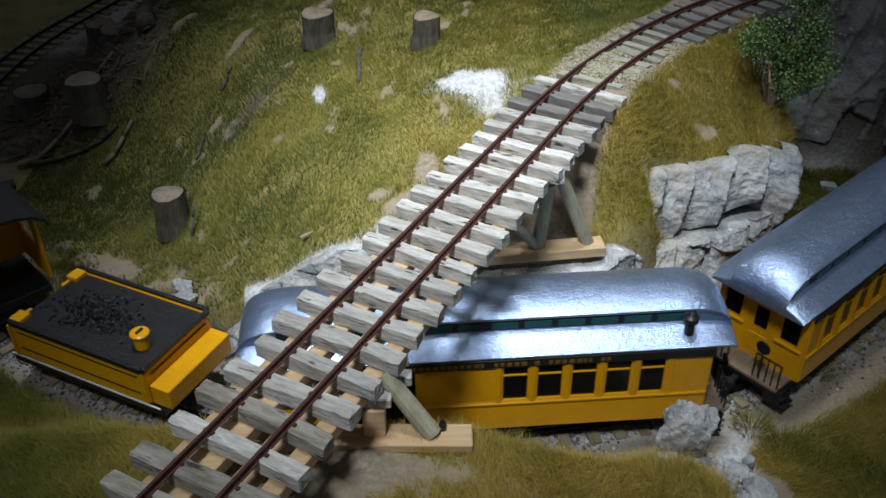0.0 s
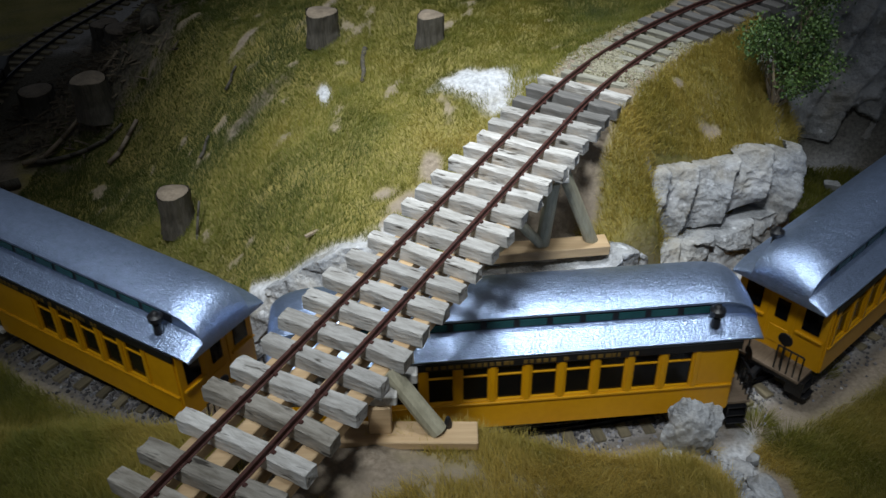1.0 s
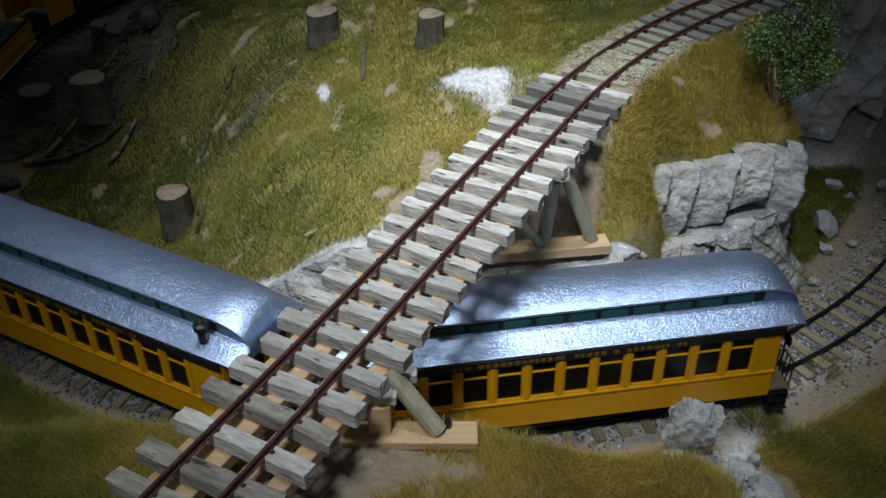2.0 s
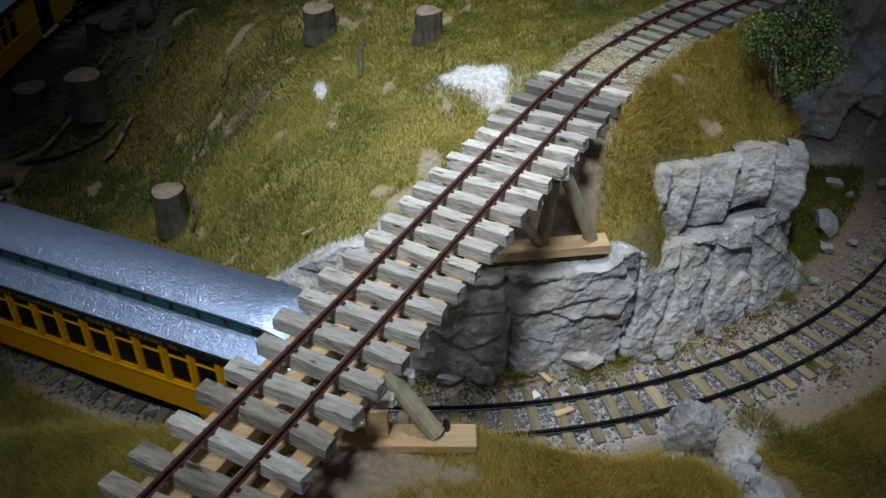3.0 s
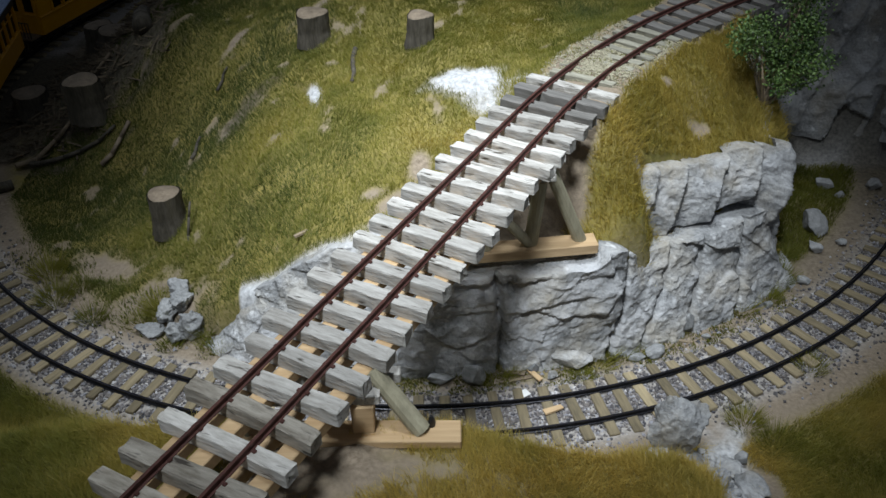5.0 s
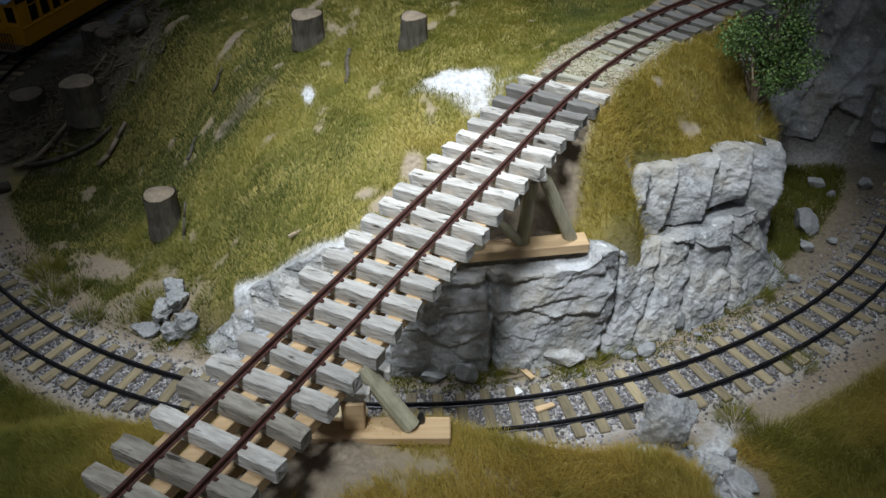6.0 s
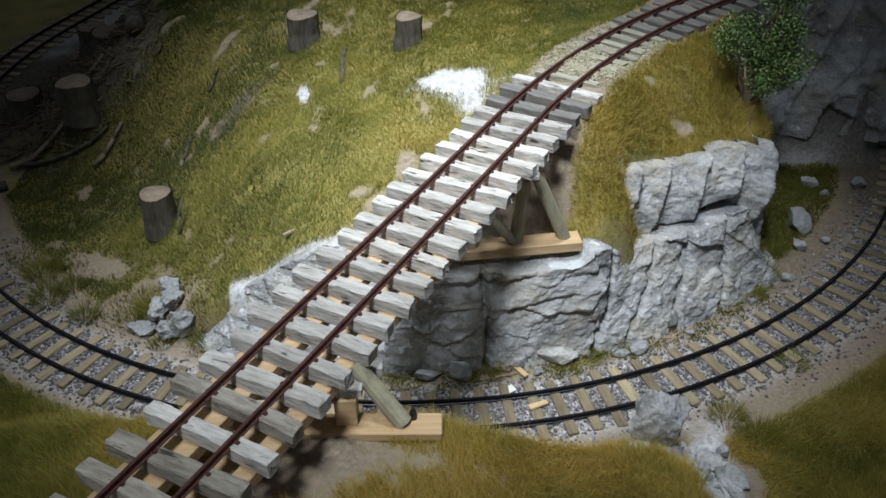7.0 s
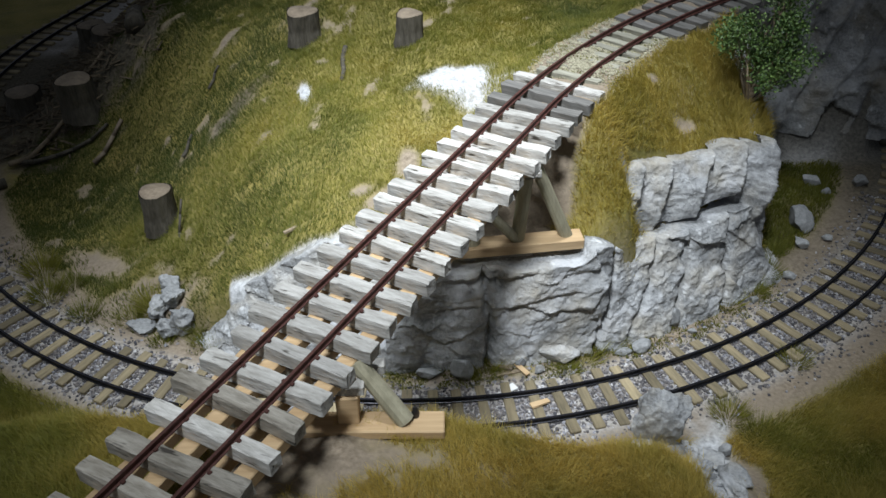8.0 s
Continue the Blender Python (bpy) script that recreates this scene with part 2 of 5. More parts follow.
stain(ROCK, (0.34, 0.295, 0.22), 28, 0.48, 0.66, 0.6)
stain(ROCK, (0.56, 0.57, 0.60), 40, 0.52, 0.64, 0.55)
BARK = surface("stump_bark", (0.035, 0.03, 0.022), (0.13, 0.115, 0.09), 200, 0.9, 0, 0.9, 0.0012, (1, 1, 0.2), 900)
CUT = surface("cut_wood", (0.12, 0.092, 0.066), (0.27, 0.215, 0.155), 160, 0.8, 0, 0.3, 0.0003)
BED_WOOD = surface("sandy_sleeper_wood", (0.14, 0.135, 0.105), (0.36, 0.345, 0.28), 300, 0.9, 0, 0.5, 0.0005, (1, 0.10, 1), 900, vary=0.2)
TWIG = surface("dead_wood", (0.10, 0.08, 0.055), (0.32, 0.25, 0.17), 200, 0.9, 0, 0.5, 0.0005, vary=0.4)


def glass_material():
    m, t, b = nodes_of("dark_window_glass")
    b.inputs["Base Color"].default_value = (0.004, 0.004, 0.005, 1)
    b.inputs["Roughness"].default_value = 0.12
    b.inputs["Specular IOR Level"].default_value = 0.3
    return m


GLASS = glass_material()


def ground_material():
    m, t, b = nodes_of("layout_ground")
    at = t.nodes.new("ShaderNodeAttribute")
    at.attribute_name = "cover"
    sep = t.nodes.new("ShaderNodeSeparateColor")
    t.links.new(at.outputs["Color"], sep.inputs[0])
    big, small = grain(t, 35, 5), grain(t, 500, 4)
    sand = mix_colour(t, ramp(t, small, 0.3, 0.7), (0.14, 0.108, 0.076), (0.32, 0.26, 0.195))
    sand = mix_colour(t, ramp(t, big, 0.35, 0.7), sand, (0.24, 0.195, 0.145))
    grass = mix_colour(t, ramp(t, big, 0.35, 0.65), (0.15, 0.138, 0.03), (0.27, 0.22, 0.06))
    grass = mix_colour(t, ramp(t, small, 0.45, 0.75), grass, (0.26, 0.21, 0.08))
    rock = mix_colour(t, ramp(t, small, 0.25, 0.7), (0.26, 0.265, 0.275), (0.60, 0.61, 0.63))
    dark = mix_colour(t, ramp(t, small, 0.3, 0.7), (0.035, 0.03, 0.02), (0.13, 0.11, 0.075))
    col = mix_colour(t, sep.outputs[0], sand, grass)
    col = mix_colour(t, sep.outputs[1], col, rock)
    col = mix_colour(t, sep.outputs[2], col, dark)
    t.links.new(col, b.inputs["Base Color"])
    b.inputs["Roughness"].default_value = 0.95
    relief(t, b, small, 0.6, 0.0008)
    return m


def blade_material():
    m, t, b = nodes_of("static_grass")
    at = t.nodes.new("ShaderNodeAttribute")
    at.attribute_name = "tint"
    tone = t.nodes.new("ShaderNodeValToRGB")
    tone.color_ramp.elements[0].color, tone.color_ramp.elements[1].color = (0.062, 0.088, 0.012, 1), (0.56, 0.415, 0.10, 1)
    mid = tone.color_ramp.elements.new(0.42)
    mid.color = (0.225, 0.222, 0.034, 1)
    t.links.new(at.outputs["Fac"], tone.inputs[0])
    col = tone.outputs[0]
    per = t.nodes.new("ShaderNodeNewGeometry").outputs["Random Per Island"]
    hsv = t.nodes.new("ShaderNodeHueSaturation")
    t.links.new(col, hsv.inputs["Color"])
    t.links.new(ramp_out(t, per, 0.88, 1.12), hsv.inputs["Value"])
    t.links.new(hsv.outputs[0], b.inputs["Base Color"])
    b.inputs["Roughness"].default_value = 0.6
    thin = t.nodes.new("ShaderNodeBsdfTranslucent")
    t.links.new(hsv.outputs[0], thin.inputs[0])
    both = t.nodes.new("ShaderNodeMixShader")
    both.inputs[0].default_value = 0.45
    t.links.new(b.outputs[0], both.inputs[1])
    t.links.new(thin.outputs[0], both.inputs[2])
    t.links.new(both.outputs[0], t.nodes["Material Output"].inputs[0])
    return m


GROUND, BLADE = ground_material(), blade_material()

# ================= ground =================
def ellipse(x, y, cx, cy, a, b, turn=0.0, soft=0.5):
    c, s = math.cos(radians(turn)), math.sin(radians(turn))
    u, v = ((x - cx) * c + (y - cy) * s) / a, (-(x - cx) * s + (y - cy) * c) / b
    n = (fbm(x / 9, y / 9, 41) - 0.5) * 1.3
    return 1 - sstep(1 - soft, 1 + soft, np.hypot(u, v) + n)


def covers(x, y):
    """How far the ground is grass, rock and dark litter; on the low ground litter also holds light falloff."""
    r = radius(x, y)
    n = fbm(x / 14, y / 14, 21)
    inside = r < RAD
    grass = np.where(inside, sstep(RAD - 32, RAD - 46, r), sstep(RAD + 30, RAD + 48, r + 12 * sstep(-40, -70, x)))
    rock = np.zeros_like(r)
    litter = np.zeros_like(r)
    bare = sstep(0.68, 0.78, n) * 0.8 * np.where(inside, np.where(x > 60, 0.4, 1), 0.25)
    s, c = along(x, y)
    d = c - np.where(s > CURVE_AT, (s - CURVE_AT) ** 2 / (2 * CURVE_R), 0)
    bare = np.maximum(bare, 1 - sstep(0, 7, np.abs(d) + 10 * (n - 0.5) - np.where(s < 110, 12, 19)))
    for e in ((-180, 397, 22, 13, -20), (-150, 370, 18, 10, 20), (-132, 350, 20, 11, 10), (-22, 346, 10, 5, 30), (-8, 364, 5, 8, 0), (-30, 352, 7, 4, 10), (-30, 182, 40, 14, 0), (120, 236, 14, 20, 0), (150, 300, 30, 10, 20), (44, 345, 9, 14, 60), (127, 391, 8, 3, 10), (110, 398, 5, 2.5, 30), (-70, 520, 16, 4, 40), (-115, 512, 14, 3, 50), (-150, 428, 8, 3, 10)):
        bare = np.maximum(bare, ellipse(x, y, *e))
    for e in ((19, 411, 21, 11, -20), (-52, 318, 34, 10, 20), (-64, 437, 3.2, 8, 15), (79, 328, 17, 3.6, 5), (112, 240, 9, 34, -15), (88, 238, 12, 10, 0), (97, 356, 6.5, 4, 25), (116, 364, 14, 2.8, 22), (142, 374, 5, 3.5, 22)):
        rock = np.maximum(rock, ellipse(x, y, *e))
    rock = np.maximum(rock, 0.45 * sstep(26, 14, np.abs(r - RAD)))
    rock = np.maximum(rock, sstep(172, 182, x + 0.1 * np.clip(y - 400, 0, 90)) * sstep(478, 500, y))
    inner = 272 + 10 * sstep(60, 68, x) * sstep(106, 98, x)
    rock = np.maximum(rock, sstep(292, 286, r) * sstep(inner, inner + 8, r) * (x > -95) * (x < 185))
    litter = np.maximum(litter, ellipse(x, y, -300, 612, 110, 95, 0, 0.4))
    litter = np.maximum(litter, 0.75 * ellipse(x, y, -105, 458, 18, 7, 25, 0.6))
    litter = np.maximum(litter, ellipse(x, y, -225, 560, 60, 40, 0, 0.4))
    low = (x > 180) & inside
    bare = np.where(low, np.maximum(bare, 0.9 * sstep(258, 285, x) * sstep(0.7, 0.4, n)), bare)
    # dark soil, plus the light's falloff to the right painted in as litter tone
    litter = np.where(low, np.maximum(litter, 0.32 + 0.5 * np.maximum(sstep(485, 510, y), sstep(235, 265, x))), litter)
    foot = sstep(RAD - 20, RAD - 26, r) * (x > -30) * (x < 90) * inside
    grass = np.maximum(grass, 0.6 * foot * sstep(0.35, 0.5, n))
    grass = np.clip(grass * (1 - bare) * (1 - rock) * (1 - litter * 0.75), 0, 1)
    return grass, rock, litter


def build_ground():
    xs = np.concatenate([np.arange(-700, -300, 10.0), np.arange(-300, 280, 1.6), np.arange(280, 561, 10.0)])
    ys = np.concatenate([np.arange(112, 560, 1.6), np.arange(560, 1201, 10.0)])
    gx, gy = np.meshgrid(xs, ys)
    gz = land(gx, gy)
    w, h = len(xs), len(ys)
    verts = np.stack([gx.ravel(), gy.ravel(), gz.ravel()], 1)
    i = (np.arange(h - 1)[:, None] * w + np.arange(w - 1)[None, :]).ravel()
    faces = np.stack([i, i + 1, i + w + 1, i + w], 1)
    ob = raw("ground", verts, faces.tolist(), GROUND)
    g, k, d = covers(gx.ravel(), gy.ravel())
    at = ob.data.color_attributes.new("cover", "FLOAT_COLOR", "POINT")
    at.data.foreach_set("color", np.stack([g, k, d, np.ones_like(g)], 1).astype(np.float32).ravel())
    tagged(ob, "sculpted model railway terrain of sand, plaster rock and grass", "terrain", kind="structure")
    return ob


build_ground()


# ================= rock faces =================
def rock_sheet(name, ts, hs, place, label, seed, amp=1.0, cracks=(), flute=0.0, ledges=(), slab=1.0, strata_deep=1.6, ledge_end=999.0):
    """A rock face: a sheet over (t, h) pushed out along its own normal by strata, facets and cracks."""
    gt, gh = np.meshgrid(ts, hs)
    x, y, z, nx, ny = place(gt, gh)
    s = gt
    wx = s + 7 * (fbm(s / 18, z / 18, seed + 1) - 0.5)
    wz = z + 6 * (fbm(s / 15, z / 15, seed + 2) - 0.5)
    push = slab * (6.0 * facets(wx / 38, wz / 30, seed, 1.2) + 1.9 * facets(wx / 15 + 0.3 * wz / 15, wz / 12, seed + 3, 1.2))
    push += 0.6 * facets(wx / 5, wz / 4.2, seed + 6, 1.0)
    push += 3.6 * (ridged(s / 22, z / 14, seed + 7) - 0.5) + 2.9 * (fbm(s / 4.5, z / 3.2, seed + 8, 4) - 0.5)
    strata = np.abs(((z + 5 * fbm(s / 26, z / 40, seed + 11)) / 17.0) % 1 - 0.5)
    push -= strata_deep * (1 - sstep(0.0, 0.10, strata)) * sstep(0.4, 0.6, fbm(s / 18, z * 0 + 1, seed + 4))
    if flute:
        f = (s - 0.42 * z + 9 * (fbm(s / 30, z / 30, seed + 12, 2) - 0.5)) / 21.0
        saw = f - np.floor(f)
        tall = 0.5 + lattice(np.floor(f), 0 * f, seed + 14)
        push += flute * tall * (saw ** 1.7 * sstep(1.0, 0.90, saw) - 0.3)
    for level, deep, thick in ledges:
        d = z - level - 10 * (fbm(s / 40, z * 0 + level, seed + 21, 4) - 0.5)
        strong = (0.15 + 0.85 * sstep(0.38, 0.60, fbm(s / 20, z * 0 + level, seed + 22, 2))) * sstep(ledge_end, ledge_end - 8, s)
        push -= deep * strong * sstep(thick, 0.0, -d) * sstep(0.7, -0.5, d)
    for c0, lean, deep, wide in cracks:
        at = c0 + lean * z + 3 * (fbm(z / 7, z * 0, seed + 5) - 0.5) * 2
        push -= deep * np.exp(-((s - at) / wide) ** 2)
    push *= amp
    x, y = x + nx * push, y + ny * push
    h, w_ = gt.shape
    verts = np.stack([x.ravel(), y.ravel(), z.ravel()], 1)
    i = (np.arange(h - 1)[:, None] * w_ + np.arange(w_ - 1)[None, :]).ravel()
    faces = np.stack([i, i + 1, i + w_ + 1, i + w_], 1).tolist()
    ob = raw(name, verts, faces, ROCK)
    return tagged(ob, label, "rock face", kind="structure")


def main_cliff(t, h):
    """t: distance along the foot of the cliff, h: 0 at the foot, 1 at the lip, up to 1.5 back over the top."""
    a = t / 295.0 - math.pi / 2
    x0 = CX + 295 * np.cos(a)
    y_in = CY + 278 * np.sin(a)
    top = land(CX + 279 * np.cos(a), y_in) + 1.0
    top = np.where(x0 > 0, np.minimum(top, 53.5), top)
    top = top + (40 - top) * sstep(78, 100, x0)
    top = top * (1 - sstep(168, 190, x0)) - 5 * sstep(168, 190, x0)
    top = np.where(x0 < -60, top * sstep(-128, -85, x0) - 5 * (1 - sstep(-128, -85, x0)), top)
    rise = np.clip(h, 0, 1)
    back = np.clip(h - 1, 0, 1)
    set_back = (5 + 11 * sstep(78, 100, x0)) * rise + 26 * back + np.where(x0 < -20, 12 * rise, 0)
    r = 297 - set_back
    z = -6 + (top + 6) * rise - 1.5 * back
    return CX + r * np.cos(a), CY + r * np.sin(a), z, np.cos(a), np.sin(a)


rock_sheet("cliff_wall", np.arange(-125, 216, 0.7), np.concatenate([np.linspace(0, 1, 96), np.linspace(1.03, 1.5, 14)]), main_cliff,
           "pale grey plaster cliff with cracks and ledges beside the track", 7, 0.8,
           cracks=((31, -0.05, 7, 1.6), (84, 0.22, 8, 1.5), (103, 0.5, 4, 1.6), (128, 0.35, 5, 2.0), (158, 0.3, 5, 2.0)),
           ledges=((45.5, 5.0, 8), (30, 2.4, 9)), slab=0.6, strata_deep=0.2, ledge_end=88.0)


def high_block(t, h):
    """The overhanging block: t along its lip, h from the shelf up and back over the top."""
    corner = 84.0
    x = np.where(t < corner, 92 + 0.922 * t, 92 + 0.922 * corner - 0.05 * (t - corner))
    y = np.where(t < corner, block_line(x), block_line(92 + 0.922 * corner) + (t - corner))
    x = x + 0.4 * np.clip(-t, 0, 20)
    y = y + 1.3 * np.clip(-t, 0, 20)
    turn = sstep(corner - 14, corner + 14, t)
    ang = np.radians(-67 + 62 * turn)
    nx, ny = np.cos(ang), np.sin(ang)
    rise = np.clip(h, 0, 1)
    back = np.clip(h - 1, 0, 1)
    low = 26 + 14 * sstep(10, 70, t) - 42 * sstep(58, 92, t)
    top = plateau(x - 6 * nx, y - 6 * ny) - 4.8 + 1.5 * np.sin(math.pi * np.clip(t / corner, 0, 1))
    top = low + (top - low) * sstep(-16, 10, t)
    bulge = 4 * np.sin(math.pi * np.clip(rise, 0, 1)) - 19 * np.clip(0.30 - rise, 0, 1) / 0.30 * (1 - sstep(48, 74, t)) - 3 * rise ** 3 - 22 * back
    return x + nx * bulge, y + ny * bulge, low + (top - low) * rise + 0.5 * np.sin(back * 3), nx, ny


rock_sheet("cliff_block", np.arange(-13, 190, 0.7), np.concatenate([np.linspace(0, 1, 80), np.linspace(1.04, 1.3, 7)]), high_block,
           "high overhanging block of pale grey plaster rock", 19, 0.80, cracks=((84, 0.35, 5, 2.0),), flute=11.0, slab=0.3, strata_deep=0.0)


# ================= lower track =================
def circle_at(r, angle, z=0.0):
    return CX + r * math.cos(radians(angle)), CY + r * math.sin(radians(angle)), z


def rail_profile():
    foot, head, tall = (1.9, 0.95, 2.3)
    return [(-foot / 2, 0), (foot / 2, 0), (foot / 2, 0.35), (0.3, 0.6), (0.3, tall - 0.8), (head / 2, tall - 0.6), (head / 2, tall), (-head / 2, tall), (-head / 2, tall - 0.6), (-0.3, tall - 0.8), (-0.3, 0.6), (-foot / 2, 0.35)]


def sweep_rail(name, stations, material, parent, label):
    """A rail of real section along stations (x, y, z, heading)."""
    prof = rail_profile()
    verts, faces = [], []
    n = len(prof)
    for x, y, z, a in stations:
        sx, sy = math.sin(a), -math.cos(a)
        verts += [(x + sx * u, y + sy * u, z + v) for u, v in prof]
    for i in range(len(stations) - 1):
        for k in range(n):
            faces.append((i * n + k, i * n + (k + 1) % n, (i + 1) * n + (k + 1) % n, (i + 1) * n + k))
    return raw(name, verts, faces, material, parent, label, smooth=False)


# the curve widens beyond WIDE_ANGLE, and runs straight on beyond END_ANGLE, out of sight
WIDE_ANGLE, WIDE_RAD, END_ANGLE = -140.0, 362.0, -200.0
WIDE_S = radians(-WIDE_ANGLE) * RAD
END_S = WIDE_S + radians(WIDE_ANGLE - END_ANGLE) * WIDE_RAD
WIDE_X = CX + (RAD - WIDE_RAD) * math.cos(radians(WIDE_ANGLE))
WIDE_Y = CY + (RAD - WIDE_RAD) * math.sin(radians(WIDE_ANGLE))


def line_point(s):
    """Point and heading at s along the lower line; s is counted as angle * radius, clockwise."""
    if s <= WIDE_S:
        turn = -s / RAD
        return CX + RAD * math.cos(turn), CY + RAD * math.sin(turn), turn - math.pi / 2
    turn = radians(WIDE_ANGLE) - (min(s, END_S) - WIDE_S) / WIDE_RAD
    x, y, a = WIDE_X + WIDE_RAD * math.cos(turn), WIDE_Y + WIDE_RAD * math.sin(turn), turn - math.pi / 2
    d = max(0.0, s - END_S)
    return x + d * math.cos(a), y + d * math.sin(a), a


def side_station(s, off, z):
    x, y, a = line_point(s)
    return x - math.sin(a) * off, y + math.cos(a) * off, z, a


lower_track = tagged(new("railway_track"), "narrow gauge track curve with dark rails on brown sleepers", "railway track")
S0, S1 = radians(-25) * RAD, END_S + 560
for off, nm in ((8.7, "rail"), (-8.7, "rail")):
    st = [side_station(s, off, -2.3) for s in np.arange(S0, S1, 6.0)]
    rail = sweep_rail("rail", st, BLACK_RAIL, lower_track, "black steel rail")
    verts, faces = [], []
    for k, s in enumerate(np.arange(S0, S1, 6.0)):
        for u in (-0.38, 0.38):
            verts.append(side_station(s, off + u, 0.03)[:3])
        if k:
            faces.append((2 * k - 2, 2 * k - 1, 2 * k + 1, 2 * k))
    raw("rail_head", verts, faces, BRIGHT_RAIL, rail, "worn bright rail head", smooth=False)


def sleeper_mesh(name, size, bevel, rough, material):
    bm = bmesh.new()
    box(bm, size, bevel=bevel, rough=rough)
    ob = part(name, bm, material)
    mesh = ob.data
    bpy.data.objects.remove(ob)
    return mesh


def rough_beam(name, wide, long, tall, material, seed, wear=0.35):
    """An old sleeper: worn arrises, split ends, hollows along the top."""
    rng = np.random.default_rng(seed)
    ring = [(-0.5, -0.45), (-0.5, 0.43), (-0.45, 0.5), (-0.12, 0.5), (0.14, 0.48), (0.45, 0.5), (0.5, 0.43), (0.5, -0.45), (0.45, -0.5), (-0.45, -0.5)]
    ys = np.concatenate([[-0.5, -0.488], np.linspace(-0.46, 0.46, 11), [0.488, 0.5]])
    keep = rng.normal(0, 1, len(ring))
    verts, faces, n = [], [], len(ring)
    bow = rng.normal(0, 0.35)
    for j, f in enumerate(ys):
        end = 0.97 if j in (0, len(ys) - 1) else 1.0
        for k, (u, v) in enumerate(ring):
            jag = rng.normal(0, wear) * (0.9 if j in (0, 1, len(ys) - 2, len(ys) - 1) else 0.35)
            du, dv = rng.normal(0, wear * 0.35) + 0.25 * wear * keep[k], rng.normal(0, wear * 0.3) + 0.2 * wear * keep[(k + 3) % n]
            verts.append((u * wide * end + du + bow * (1 - 4 * f * f), f * long + jag, v * tall * end + dv))
    for j in range(len(ys) - 1):
        for k in range(n):
            faces.append((j * n + k, (j + 1) * n + k, (j + 1) * n + (k + 1) % n, j * n + (k + 1) % n))
    faces.append(tuple(range(n)))
    faces.append(tuple((len(ys) - 1) * n + k for k in range(n))[::-1])
    ob = raw(name, verts, faces, material, smooth=False)
    mesh = ob.data
    bpy.data.objects.remove(ob)
    return mesh


random.seed(11)
LOWER_SLEEPERS = [sleeper_mesh("sleeper", (4.8, random.uniform(33, 37), 3.2), 0.35, 0.35, SLEEPER_WOOD) for _ in range(8)]


def lay_lower_sleepers():
    s = S0
    while s < S1:
        x, y, a = line_point(s)
        m = mm(x, y, -3.95, random.uniform(-1, 1), 0, math.degrees(a) + random.uniform(-3, 3))
        piece("sleeper", random.choice(LOWER_SLEEPERS), lower_track, m)
        s += 11.4 + random.uniform(-0.7, 0.7)


def pebble_mesh(verts, faces, at, size, turn):
    """Adds one small broken stone to the lists."""
    base = len(verts)
    pts = [(1, 0, 0), (-1, 0, 0), (0, 1, 0), (0, -1, 0), (0, 0, 1), (0, 0, -1)]
    for p in pts:
        v = turn @ Vector([c * size * random.uniform(0.6, 1.2) + random.uniform(-0.2, 0.2) * size for c in p])
        verts.append((at[0] + v.x, at[1] + v.y, at[2] + v.z * 0.8))
    for f in ((0, 2, 4), (2, 1, 4), (1, 3, 4), (3, 0, 4), (2, 0, 5), (1, 2, 5), (3, 1, 5), (0, 3, 5)):
        faces.append(tuple(base + k for k in f))


def ballast_material():
    m, t, b = nodes_of("ballast_stone")
    per = t.nodes.new("ShaderNodeNewGeometry").outputs["Random Per Island"]
    n = t.nodes.new("ShaderNodeValToRGB")
    n.color_ramp.elements[0].color = (0.055, 0.055, 0.065, 1)
    n.color_ramp.elements[1].color = (0.50, 0.49, 0.50, 1)
    e = n.color_ramp.elements.new(0.6)
    e.color = (0.19, 0.17, 0.16, 1)
    e = n.color_ramp.elements.new(0.9)
    e.color = (0.27, 0.27, 0.30, 1)
    t.links.new(per, n.inputs[0])
    t.links.new(n.outputs[0], b.inputs["Base Color"])
    b.inputs["Roughness"].default_value = 0.85
    return m


SANDY_GRAVEL = surface("sandy_gravel", (0.17, 0.155, 0.10), (0.46, 0.43, 0.32), 700, 0.95, 0, 0.3, 0.0003)


def build_upper_gravel():
    """Fine gravel that half buries the sleepers behind the bridge."""
    random.seed(15)
    verts, faces = [], []
    for _ in range(5200):
        s, off = random.uniform(156, 232), random.gauss(0, 12)
        if abs(off) > 24:
            continue
        x, y, a = deck_point(s)
        px, py = x - math.sin(a) * off, y + math.cos(a) * off
        turn = Euler([random.uniform(0, 6) for _ in range(3)]).to_matrix()
        pebble_mesh(verts, faces, (px, py, float(land(px, py)) + 0.3), random.choice((0.4, 0.5, 0.7, 0.9)), turn)
    ob = raw("gravel", verts, faces, SANDY_GRAVEL, smooth=False)
    tagged(ob, "fine sandy gravel half burying the upper sleepers", "gravel", kind="stuff")


def build_ballast():
    random.seed(5)
    verts, faces = [], []
    for _ in range(30000):
        s = random.uniform(radians(30) * RAD, radians(165) * RAD)
        off = random.gauss(0, 12.5)
        if abs(off) > 30 or (abs(off) > 19 and random.random() < 0.6):
            continue
        x, y, a = line_point(s)
        px, py = x - math.sin(a) * off, y + math.cos(a) * off
        size = random.choice((0.6, 0.8, 1.0, 1.3))
        lift = -4.2 + 0.9 * random.random() if abs(off) < 20 else float(land(px, py)) + 0.3
        turn = Euler([random.uniform(0, 6) for _ in range(3)]).to_matrix()
        pebble_mesh(verts, faces, (px, py, lift), size, turn)
    ob = raw("ballast", verts, faces, ballast_material(), smooth=False)
    tagged(ob, "grey and brown crushed stone ballast between the sleepers", "ballast", kind="stuff")


